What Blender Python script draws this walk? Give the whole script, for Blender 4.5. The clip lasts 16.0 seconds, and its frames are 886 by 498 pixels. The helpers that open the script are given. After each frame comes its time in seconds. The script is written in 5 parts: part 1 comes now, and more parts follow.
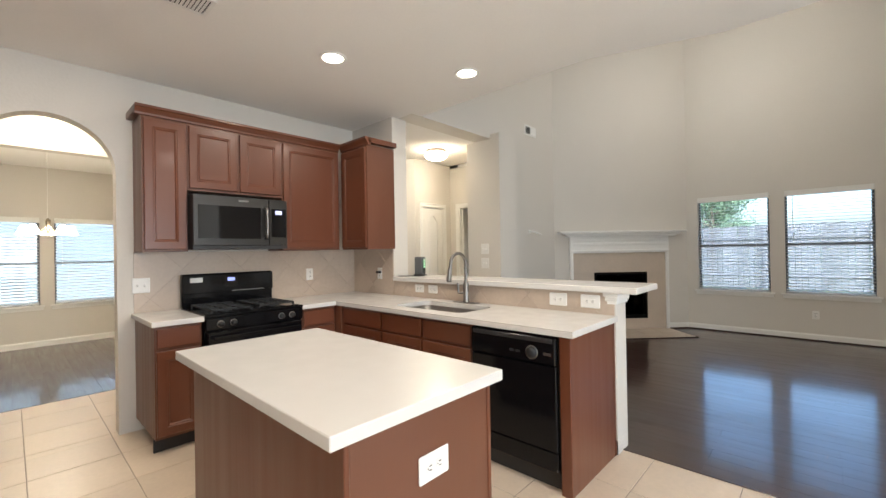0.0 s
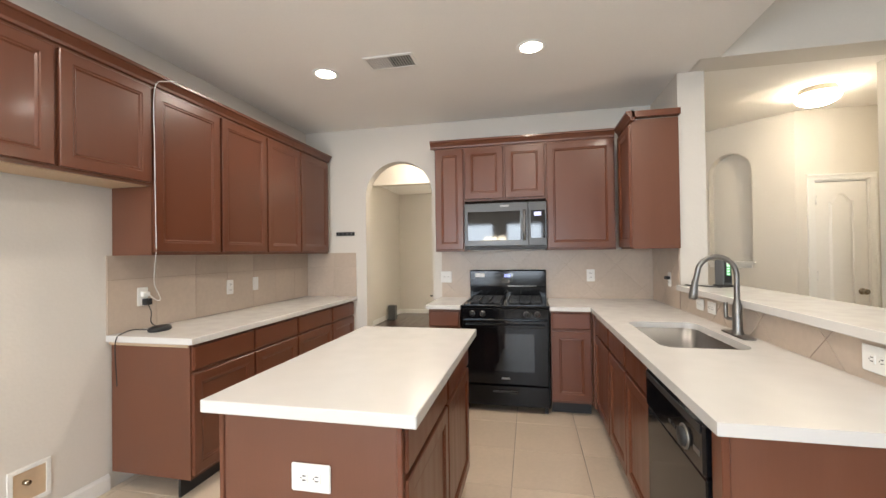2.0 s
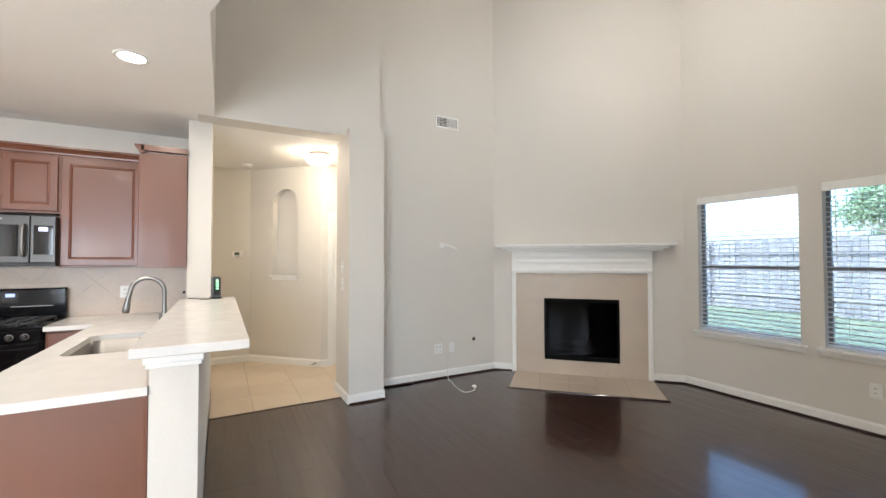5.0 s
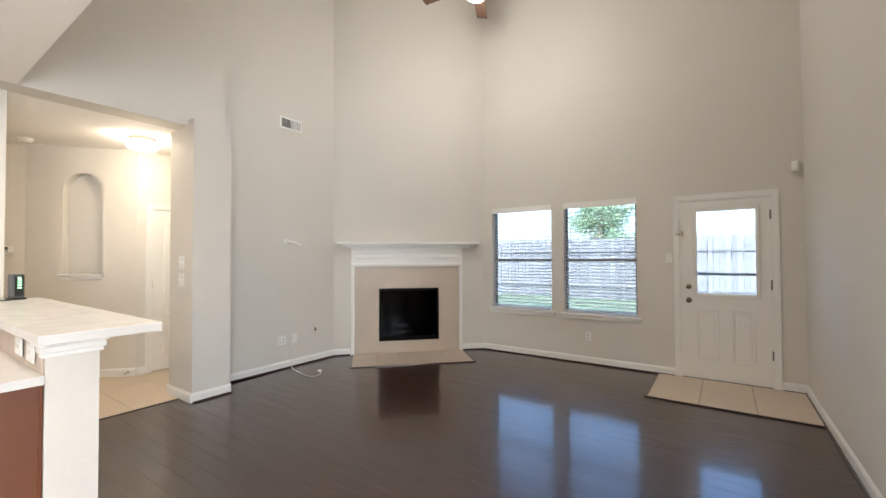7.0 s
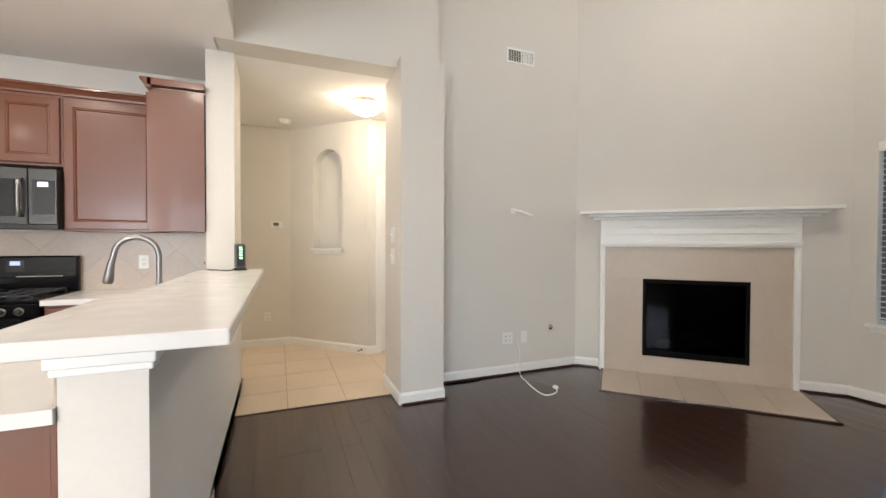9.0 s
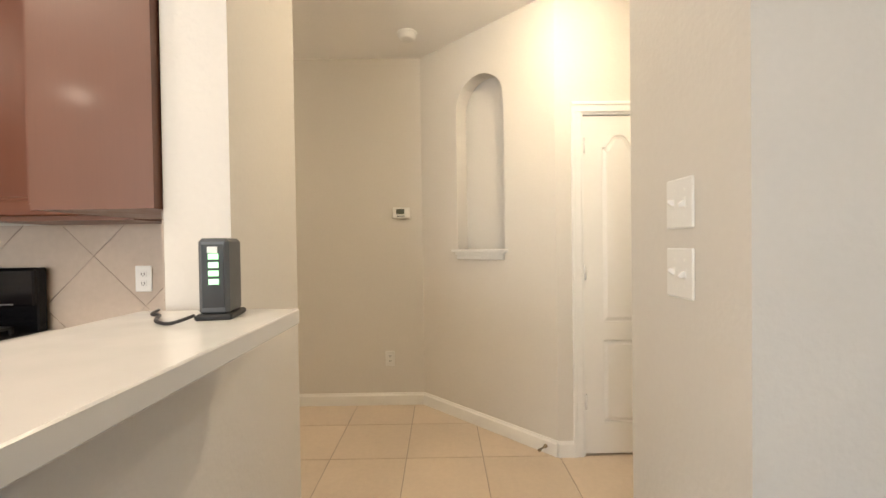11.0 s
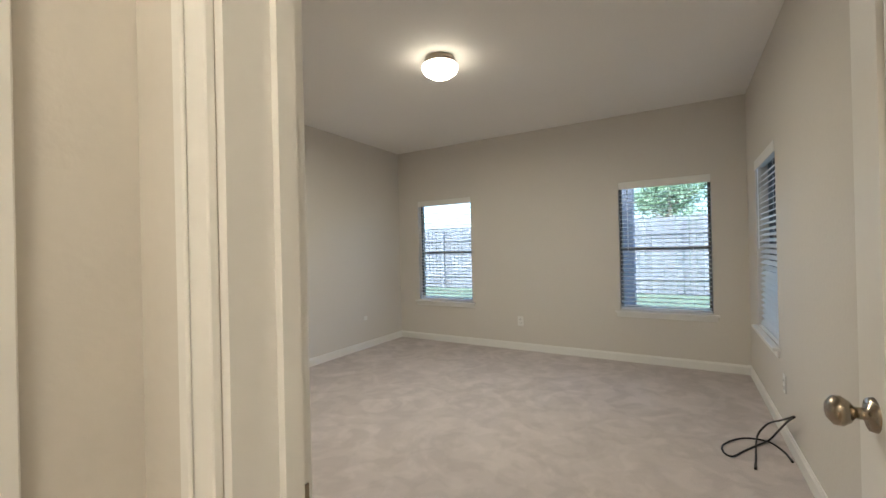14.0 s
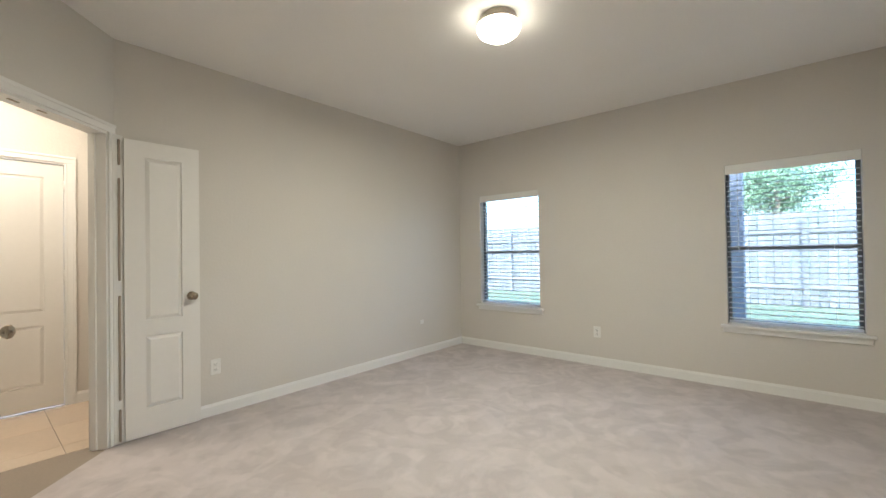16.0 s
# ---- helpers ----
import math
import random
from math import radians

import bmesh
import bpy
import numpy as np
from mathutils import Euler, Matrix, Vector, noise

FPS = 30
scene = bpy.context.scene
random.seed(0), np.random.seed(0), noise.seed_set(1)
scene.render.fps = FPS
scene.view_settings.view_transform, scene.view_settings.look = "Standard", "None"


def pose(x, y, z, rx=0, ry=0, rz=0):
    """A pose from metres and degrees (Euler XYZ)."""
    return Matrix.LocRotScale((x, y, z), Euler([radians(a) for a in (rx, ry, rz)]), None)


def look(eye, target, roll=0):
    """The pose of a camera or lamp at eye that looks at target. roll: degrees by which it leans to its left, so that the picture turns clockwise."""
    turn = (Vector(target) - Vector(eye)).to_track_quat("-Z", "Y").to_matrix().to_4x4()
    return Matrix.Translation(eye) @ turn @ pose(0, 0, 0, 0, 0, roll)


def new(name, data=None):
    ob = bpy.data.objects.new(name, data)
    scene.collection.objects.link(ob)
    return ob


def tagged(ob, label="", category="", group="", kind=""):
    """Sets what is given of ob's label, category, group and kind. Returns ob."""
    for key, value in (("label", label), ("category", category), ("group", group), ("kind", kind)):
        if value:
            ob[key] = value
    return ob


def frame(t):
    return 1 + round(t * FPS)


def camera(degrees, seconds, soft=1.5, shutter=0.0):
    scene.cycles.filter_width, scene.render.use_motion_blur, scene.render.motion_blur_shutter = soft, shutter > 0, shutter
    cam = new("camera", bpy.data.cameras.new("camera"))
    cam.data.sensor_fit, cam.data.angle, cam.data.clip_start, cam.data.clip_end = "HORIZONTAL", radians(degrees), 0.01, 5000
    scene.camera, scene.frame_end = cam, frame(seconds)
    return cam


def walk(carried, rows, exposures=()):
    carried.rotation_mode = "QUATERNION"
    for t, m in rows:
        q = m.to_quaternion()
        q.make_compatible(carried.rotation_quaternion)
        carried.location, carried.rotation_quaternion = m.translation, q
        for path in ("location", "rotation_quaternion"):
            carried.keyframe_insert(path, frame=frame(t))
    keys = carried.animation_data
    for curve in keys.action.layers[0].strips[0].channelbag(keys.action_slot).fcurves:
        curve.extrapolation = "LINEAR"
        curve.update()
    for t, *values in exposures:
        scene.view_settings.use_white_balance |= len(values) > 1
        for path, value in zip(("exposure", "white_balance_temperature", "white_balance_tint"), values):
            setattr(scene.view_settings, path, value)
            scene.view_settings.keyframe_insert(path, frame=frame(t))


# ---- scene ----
cam = camera(95.3, 16.0)
PATH = [
    (0, (0.627, 0.267, 1.354), (2.09, 1.631, 1.364), -1.0),
    (0.5, (0.929, 0.113, 1.393), (1.751, 1.936, 1.42), -0.9),
    (1, (1.301, 0.041, 1.391), (1.619, 2.016, 1.418), -0.9),
    (1.5, (1.724, 0.077, 1.351), (1.671, 2.076, 1.382), -0.8),
    (2, (2.179, 0.027, 1.373), (1.76, 1.983, 1.393), -0.8),
    (2.5, (2.652, -0.013, 1.401), (2.035, 1.89, 1.423), -0.9),
    (3, (3.158, -0.122, 1.384), (2.419, 1.736, 1.399), -0.6),
    (3.5, (3.434, -0.295, 1.37), (2.807, 1.604, 1.392), -0.4),
    (4, (3.618, -0.514, 1.387), (3.424, 1.477, 1.417), -0.2),
    (4.5, (3.718, -0.719, 1.421), (4.128, 1.238, 1.462), -0.1),
    (5, (3.595, -0.908, 1.461), (4.557, 0.844, 1.508), -0.1),
    (7.3, (2.842, -1.152, 1.384), (4.507, -0.044, 1.420), -0.3),
    (7.5, (2.896, -1.007, 1.292), (4.569, 0.088, 1.325), -0.3),
    (8, (3.272, -0.731, 1.307), (4.852, 0.495, 1.310), 0.2),
    (8.5, (3.584, -0.436, 1.333), (4.775, 1.171, 1.319), 0.5),
    (9, (3.822, 0.003, 1.312), (4.575, 1.855, 1.279), 0.2),
    (11.3, (4.143, 2.658, 1.26), (4.146, 4.658, 1.244), -0.8),
    (11.5, (4.178, 2.874, 1.238), (4.308, 4.87, 1.235), -1.0),
    (12, (4.276, 3.376, 1.247), (4.726, 5.325, 1.243), -1.2),
    (12.5, (4.423, 3.707, 1.247), (5.322, 5.493, 1.244), -1.2),
    (13, (4.702, 3.924, 1.251), (6.025, 5.423, 1.254), -1.5),
    (13.5, (4.965, 4.063, 1.258), (6.583, 5.239, 1.263), -1.5),
    (14, (5.317, 4.073, 1.269), (7.039, 5.09, 1.274), -1.3),
    (14.5, (5.566, 4.186, 1.292), (7.284, 5.21, 1.306), -1.0),
    (15, (5.718, 4.21, 1.327), (7.384, 5.317, 1.342), -1.0),
    (15.5, (5.775, 4.213, 1.287), (7.386, 5.398, 1.305), -1.1),
    (16, (5.77, 4.255, 1.224), (7.293, 5.551, 1.248), -0.9),
]
EXPOSURES = [(0.0, 2.8, 6150, 8), (1.0, 2.74, 6150, 9), (2.0, 2.8, 6150, 9), (3.0, 2.85, 6150, 9), (3.5, 2.85, 6150, 9), (4.0, 2.95, 5850, 9), (4.5, 3.1, 5750, 9), (5.0, 3.2, 5950, 9), (7.5, 3.15, 6150, 10), (9.0, 3.15, 6150, 10), (11.3, 3.1, 6600, 10), (12.0, 3.0, 5550, 10), (12.5, 2.9, 5450, 10), (13.5, 2.8, 5900, 10), (14.0, 3.1, 5950, 7), (14.5, 3.4, 5750, 5), (15.0, 3.52, 5750, 5), (16.0, 3.52, 5700, 5)]
walk(cam, [(t, look(eye, target, roll)) for t, eye, target, roll in PATH], EXPOSURES)

# ---- world and daylight: an overcast bright day ----
world = bpy.data.worlds.new("sky")
scene.world = world
world.use_nodes = True
wn = world.node_tree
sky = wn.nodes.new("ShaderNodeTexSky")
sky.sky_type = "NISHITA"
sky.sun_disc = False
sky.sun_elevation, sky.sun_rotation = radians(50), radians(255)
sky.air_density, sky.dust_density = 1.0, 4.5
wn.links.new(sky.outputs["Color"], wn.nodes["Background"].inputs["Color"])
wn.nodes["Background"].inputs["Strength"].default_value = 0.15


def lamp(name, kind, m, watts, colour, size=0.1, size_y=None, spread=None):
    data = bpy.data.lights.new(name, kind)
    data.energy, data.color = watts, colour
    if kind == "AREA":
        data.shape = "RECTANGLE" if size_y else "DISK"
        data.size = size
        if size_y:
            data.size_y = size_y
        if spread:
            data.spread = radians(spread)
    elif kind == "SUN":
        data.angle = size
    else:
        data.shadow_soft_size = size
    ob = new(name, data)
    ob.matrix_world = m
    return ob


lamp("sun", "SUN", pose(0, 0, 30, 40, 0, -75), 0.8, (1.0, 0.96, 0.9), radians(12))

WARM, COOL = (1.0, 0.86, 0.70), (0.86, 0.93, 1.0)
# daylight of the breakfast nook's windows, which lie behind the walk
for cx in (0.75, 2.05):
    lamp("nook_daylight", "AREA", look((cx, -3.52, 1.4), (cx, 0, 1.5)), 11, COOL, 0.9, 1.45)

# ---- materials ----
def material(name, colour, rough=0.5, metal=0.0, spec=0.5, var=0.08, scale=6.0, fine=60.0, bump=0.1, coat=0.0, stretch=(1, 1, 1), each=0.0, drift=0.0):
    """Principled surface with colour drift at two scales, matching bump, and an optional difference from piece to piece."""
    m = bpy.data.materials.new(name)
    m.use_nodes = True
    nt = m.node_tree
    b = nt.nodes["Principled BSDF"]
    b.inputs["Metallic"].default_value = metal
    b.inputs["Specular IOR Level"].default_value = spec
    b.inputs["Coat Weight"].default_value = coat
    b.inputs["Coat Roughness"].default_value = 0.12
    tc = nt.nodes.new("ShaderNodeTexCoord")
    mp = nt.nodes.new("ShaderNodeMapping")
    mp.inputs["Scale"].default_value = stretch
    nt.links.new(tc.outputs["Object"], mp.inputs["Vector"])
    info = nt.nodes.new("ShaderNodeObjectInfo")
    add = nt.nodes.new("ShaderNodeVectorMath")
    mul = nt.nodes.new("ShaderNodeMath")
    mul.operation = "MULTIPLY"
    mul.inputs[1].default_value = 37.0 if each else 0.0
    nt.links.new(info.outputs["Random"], mul.inputs[0])
    nt.links.new(mp.outputs[0], add.inputs[0])
    nt.links.new(mul.outputs[0], add.inputs[1])
    big, small = nt.nodes.new("ShaderNodeTexNoise"), nt.nodes.new("ShaderNodeTexNoise")
    for n, s in ((big, scale), (small, fine)):
        n.inputs["Scale"].default_value = s
        n.inputs["Detail"].default_value = 5
        n.inputs["Distortion"].default_value = drift
        nt.links.new(add.outputs[0], n.inputs["Vector"])
    mixn = nt.nodes.new("ShaderNodeMix")
    mixn.inputs["Factor"].default_value = 0.45
    nt.links.new(big.outputs["Fac"], mixn.inputs["A"])
    nt.links.new(small.outputs["Fac"], mixn.inputs["B"])
    ramp = nt.nodes.new("ShaderNodeMapRange")
    ramp.inputs["From Min"].default_value, ramp.inputs["From Max"].default_value = 0.3, 0.7
    ramp.inputs["To Min"].default_value, ramp.inputs["To Max"].default_value = 1 - var, 1 + var
    nt.links.new(mixn.outputs["Result"], ramp.inputs["Value"])
    val = ramp.outputs[0]
    if each:
        r2 = nt.nodes.new("ShaderNodeMapRange")
        r2.inputs["To Min"].default_value, r2.inputs["To Max"].default_value = 1 - each, 1 + each
        nt.links.new(info.outputs["Random"], r2.inputs["Value"])
        pr = nt.nodes.new("ShaderNodeMath")
        pr.operation = "MULTIPLY"
        nt.links.new(val, pr.inputs[0])
        nt.links.new(r2.outputs[0], pr.inputs[1])
        val = pr.outputs[0]
    hsv = nt.nodes.new("ShaderNodeHueSaturation")
    hsv.inputs["Color"].default_value = (*colour, 1)
    nt.links.new(val, hsv.inputs["Value"])
    nt.links.new(hsv.outputs[0], b.inputs["Base Color"])
    rr = nt.nodes.new("ShaderNodeMapRange")
    rr.inputs["From Min"].default_value, rr.inputs["From Max"].default_value = 0.3, 0.7
    rr.inputs["To Min"].default_value, rr.inputs["To Max"].default_value = max(0.02, rough * 0.85), min(1, rough * 1.15)
    nt.links.new(big.outputs["Fac"], rr.inputs["Value"])
    nt.links.new(rr.outputs[0], b.inputs["Roughness"])
    if bump:
        bp = nt.nodes.new("ShaderNodeBump")
        bp.inputs["Strength"].default_value = bump
        bp.inputs["Distance"].default_value = 0.004
        nt.links.new(small.outputs["Fac"], bp.inputs["Height"])
        nt.links.new(bp.outputs[0], b.inputs["Normal"])
    return m


def trodden(m, depth):
    """Brushed and trodden patches of pile: clear-edged lighter and darker areas over the base colour."""
    nt = m.node_tree
    b = nt.nodes["Principled BSDF"]
    link = b.inputs["Base Color"].links[0]
    base = link.from_socket
    tc, n1, n2 = nt.nodes.new("ShaderNodeTexCoord"), nt.nodes.new("ShaderNodeTexNoise"), nt.nodes.new("ShaderNodeTexNoise")
    for n, sc, dis in ((n1, 2.3, 1.6), (n2, 6.5, 0.8)):
        n.inputs["Scale"].default_value, n.inputs["Detail"].default_value, n.inputs["Distortion"].default_value = sc, 3, dis
        nt.links.new(tc.outputs["Object"], n.inputs["Vector"])
    total = nt.nodes.new("ShaderNodeMath")
    total.operation = "ADD"
    for k, n in enumerate((n1, n2)):
        mr = nt.nodes.new("ShaderNodeMapRange")
        mr.interpolation_type = "SMOOTHSTEP"
        mr.inputs["From Min"].default_value, mr.inputs["From Max"].default_value = 0.44, 0.57
        mr.inputs["To Min"].default_value, mr.inputs["To Max"].default_value = 0.5 - depth * (0.6, 0.4)[k], 0.5 + depth * (0.6, 0.4)[k]
        nt.links.new(n.outputs["Fac"], mr.inputs["Value"])
        nt.links.new(mr.outputs[0], total.inputs[k])
    hs = nt.nodes.new("ShaderNodeHueSaturation")
    nt.links.new(base, hs.inputs["Color"])
    nt.links.new(total.outputs[0], hs.inputs["Value"])
    nt.links.new(hs.outputs[0], b.inputs["Base Color"])


def glow(name, colour, strength):
    m = bpy.data.materials.new(name)
    m.use_nodes = True
    b = m.node_tree.nodes["Principled BSDF"]
    b.inputs["Base Color"].default_value = (0.8, 0.8, 0.8, 1)
    b.inputs["Emission Color"].default_value = (*colour, 1)
    b.inputs["Emission Strength"].default_value = strength
    return m


def clear_glass(name, tint=(0.95, 0.97, 0.97), ior=1.45):
    m = bpy.data.materials.new(name)
    m.use_nodes = True
    nt = m.node_tree
    out = nt.nodes["Material Output"]
    nt.nodes.remove(nt.nodes["Principled BSDF"])
    t, g, mx, f = (nt.nodes.new("ShaderNode" + k) for k in ("BsdfTransparent", "BsdfGlossy", "MixShader", "Fresnel"))
    t.inputs["Color"].default_value = (*tint, 1)
    g.inputs["Roughness"].default_value = 0.02
    f.inputs["IOR"].default_value = ior
    nt.links.new(f.outputs[0], mx.inputs[0])
    nt.links.new(t.outputs[0], mx.inputs[1])
    nt.links.new(g.outputs[0], mx.inputs[2])
    nt.links.new(mx.outputs[0], out.inputs["Surface"])
    return m


PAINT = material("wall_paint", (0.655, 0.622, 0.57), 0.75, var=0.025, scale=1.5, fine=55, bump=0.25)
CEILING = material("ceiling_paint", (0.86, 0.84, 0.81), 0.85, var=0.025, scale=1.5, fine=70, bump=0.25)
TRIM = material("trim_paint", (0.80, 0.79, 0.76), 0.4, var=0.02, scale=3, fine=30, bump=0.03)
DOORPAINT = material("door_paint", (0.79, 0.77, 0.73), 0.42, var=0.02, scale=3, fine=30, bump=0.04)
CHERRY = material("cherry_wood", (0.128, 0.041, 0.019), 0.34, var=0.055, scale=2.2, fine=26, bump=0.02, coat=0.12, stretch=(10, 10, 0.4), each=0.06)
CHERRY_END = material("cherry_side", (0.140, 0.053, 0.028), 0.42, var=0.06, scale=2.0, fine=30, bump=0.02, coat=0.1, stretch=(10, 10, 0.4), each=0.05)
BIRCH = material("bare_ply", (0.52, 0.39, 0.26), 0.6, var=0.08, scale=3, fine=30, stretch=(1, 8, 1))
QUARTZ = material("white_quartz", (0.66, 0.645, 0.62), 0.22, var=0.012, scale=9, fine=240, bump=0.0)
TILE = material("floor_tile", (0.60, 0.495, 0.385), 0.38, var=0.07, scale=3.5, fine=40, bump=0.06, each=0.035)
GROUT = material("grout", (0.30, 0.25, 0.20), 0.9, var=0.1, fine=120, bump=0.2)
SPLASH = material("splash_tile", (0.50, 0.41, 0.33), 0.35, var=0.08, scale=4, fine=35, bump=0.05, each=0.05)
SPLASHGROUT = material("splash_grout", (0.41, 0.335, 0.27), 0.9, var=0.1, fine=120, bump=0.2)
HEARTH = material("hearth_tile", (0.50, 0.42, 0.34), 0.4, var=0.06, scale=4, fine=40, bump=0.05, each=0.03)
DARKWOOD = material("dark_plank", (0.030, 0.0105, 0.0068), 0.34, spec=0.35, coat=0.9, var=0.12, scale=2.5, fine=40, bump=0.012, stretch=(10, 0.6, 1), each=0.09)
DARKJOINT = material("plank_joint", (0.008, 0.005, 0.004), 0.6, var=0.1)
CARPET = material("carpet", (0.54, 0.488, 0.47), 0.95, spec=0.1, var=0.1, scale=4.5, fine=240, bump=0.9, drift=0.4)
trodden(CARPET, 0.085)
BLACK = material("black_enamel", (0.005, 0.005, 0.006), 0.10, spec=0.25, var=0.1, bump=0.0)
BLACKMATTE = material("black_matte", (0.015, 0.015, 0.016), 0.5, var=0.12, fine=90)
BLACKGLASS = material("black_glass", (0.004, 0.004, 0.005), 0.05, spec=0.5, var=0.05, bump=0.0)
SLATE = material("dark_stainless", (0.065, 0.063, 0.061), 0.32, metal=0.9, var=0.06, scale=3, fine=50, stretch=(0.3, 8, 8), bump=0.03)
STEEL = material("brushed_steel", (0.25, 0.24, 0.23), 0.42, metal=1.0, var=0.06, scale=3, fine=60, stretch=(1, 9, 9), bump=0.03)
LAMPBASE = material("lamp_base_nickel", (0.42, 0.37, 0.31), 0.4, metal=0.75, var=0.05)
NICKEL = material("satin_nickel", (0.35, 0.295, 0.225), 0.26, metal=1.0, var=0.05)
PLASTIC = material("white_plastic", (0.78, 0.77, 0.74), 0.35, var=0.02, bump=0.0)
GREYPLASTIC = material("grey_plastic", (0.09, 0.095, 0.10), 0.45, var=0.06)
SLOT = material("dark_slot", (0.02, 0.02, 0.02), 0.7, var=0.1)
BLIND = material("blind_slat", (0.80, 0.80, 0.78), 0.45, var=0.02, bump=0.0)
BT = BLIND.node_tree
thin, blend = BT.nodes.new("ShaderNodeBsdfTranslucent"), BT.nodes.new("ShaderNodeMixShader")
thin.inputs["Color"].default_value = (0.94, 0.94, 0.94, 1)
blend.inputs[0].default_value = 0.8
BT.links.new(BT.nodes["Principled BSDF"].outputs[0], blend.inputs[1])
BT.links.new(thin.outputs[0], blend.inputs[2])
BT.links.new(blend.outputs[0], BT.nodes["Material Output"].inputs["Surface"])
BRONZE = material("window_bronze", (0.15, 0.16, 0.17), 0.45, metal=0.1, var=0.1)
GLASS = clear_glass("window_glass", (0.83, 0.905, 0.955))
SMOKED = clear_glass("smoked_glass", (0.25, 0.25, 0.26), 1.12)
FENCE = material("fence_board", (0.155, 0.155, 0.17), 0.85, var=0.12, scale=3, fine=30, bump=0.4, stretch=(6, 6, 0.7), each=0.15)
LAWN = material("lawn", (0.085, 0.11, 0.07), 0.95, var=0.35, scale=1.2, fine=60, bump=0.8)
BARK = material("bark", (0.10, 0.075, 0.055), 0.9, var=0.3, scale=8, fine=50, bump=0.7)
LEAF = material("leaf", (0.15, 0.22, 0.13), 0.6, var=0.12, scale=2, fine=20, bump=0.0, each=0.1)
# Whitish wood; the grey-lilac of its shaded side is put into the colour.
POSTSHADE = material("post_shade", (0.24, 0.235, 0.27), 0.7, var=0.1, scale=3, fine=40, bump=0.2)
STUCCO = material("house_siding", (0.68, 0.67, 0.65), 0.85, var=0.06, scale=2, fine=40, bump=0.2)
SHINGLE = material("roof_shingle", (0.16, 0.14, 0.13), 0.9, var=0.2, scale=6, fine=40, bump=0.4)
FANWOOD = material("fan_blade_wood", (0.06, 0.03, 0.018), 0.4, var=0.2, scale=3, fine=25)
# Even matt near-black for the firebox frame and lining.
DEEPBLACK = material("deep_black", (0.004, 0.004, 0.004), 0.9, spec=0.1, var=0.1)
LAMPGLASS = glow("lamp_glass", (1.0, 0.84, 0.62), 1.5)
HALLGLASS = glow("hall_lamp_glass", (1.0, 0.82, 0.58), 7.6)
CANLENS = glow("can_lens", (1.0, 0.86, 0.68), 5.0)
BULB = glow("bulb_glass", (1.0, 0.82, 0.58), 8.0)
BLUELED = glow("blue_display", (0.06, 0.16, 1.0), 0.12)
GREENLED = glow("green_light", (0.15, 0.9, 0.25), 0.25)
LCD = material("lcd", (0.10, 0.11, 0.08), 0.3, var=0.02, bump=0.0)


# ---- mesh helpers ----
def box(bm, x0, x1, y0, y1, z0, z1, bev=0.0, seg=1):
    r = bmesh.ops.create_cube(bm, size=1)
    bmesh.ops.transform(bm, verts=r["verts"], matrix=Matrix.Translation(((x0 + x1) / 2, (y0 + y1) / 2, (z0 + z1) / 2)) @ Matrix.Diagonal((x1 - x0, y1 - y0, z1 - z0, 1)))
    if bev:
        edges = {e for v in r["verts"] for e in v.link_edges}
        bmesh.ops.bevel(bm, geom=list(edges), offset=bev, segments=seg, affect="EDGES", profile=0.5)
    return bm


def boxes(*rows, bev=0.0):
    bm = bmesh.new()
    for r in rows:
        box(bm, *r, bev=bev)
    return bm


def finish(bm, name, mat, smooth=False):
    bmesh.ops.recalc_face_normals(bm, faces=bm.faces)
    me = bpy.data.meshes.new(name)
    bm.to_mesh(me)
    bm.free()
    me.materials.append(mat)
    if smooth:
        for p in me.polygons:
            p.use_smooth = True
    return me


def part(name, bm, mat, parent=None, label="", smooth=False, m=None):
    ob = new(name, finish(bm, name, mat, smooth))
    if parent is not None:
        ob.parent = parent
    if m is not None:
        ob.matrix_basis = m
    if label:
        ob["label"] = label
    return ob


def thing(name, m, label, category, group="", kind=""):
    ob = new(name)
    ob.empty_display_size = 0.1
    ob.matrix_basis = m if isinstance(m, Matrix) else Matrix.Translation(m)
    return tagged(ob, label, category, group, kind)


def solid(name, bm, mat, label, category, m=None, group="", kind="", smooth=False):
    return tagged(part(name, bm, mat, None, "", smooth, m), label, category, group, kind)


def lathe(profile, seg=24, bm=None):
    """Turn (radius, height) pairs round z."""
    bm = bm or bmesh.new()
    rings = []
    for r, z in profile:
        rings.append([bm.verts.new((r * math.cos(2 * math.pi * i / seg), r * math.sin(2 * math.pi * i / seg), z)) for i in range(seg)] if r > 1e-5 else [bm.verts.new((0, 0, z))])
    for a, b in zip(rings, rings[1:]):
        for i in range(seg):
            j = (i + 1) % seg
            vs = [a[i % len(a)], a[j % len(a)], b[j % len(b)], b[i % len(b)]]
            vs = list(dict.fromkeys(vs))
            if len(vs) > 2:
                bm.faces.new(vs)
    return bm


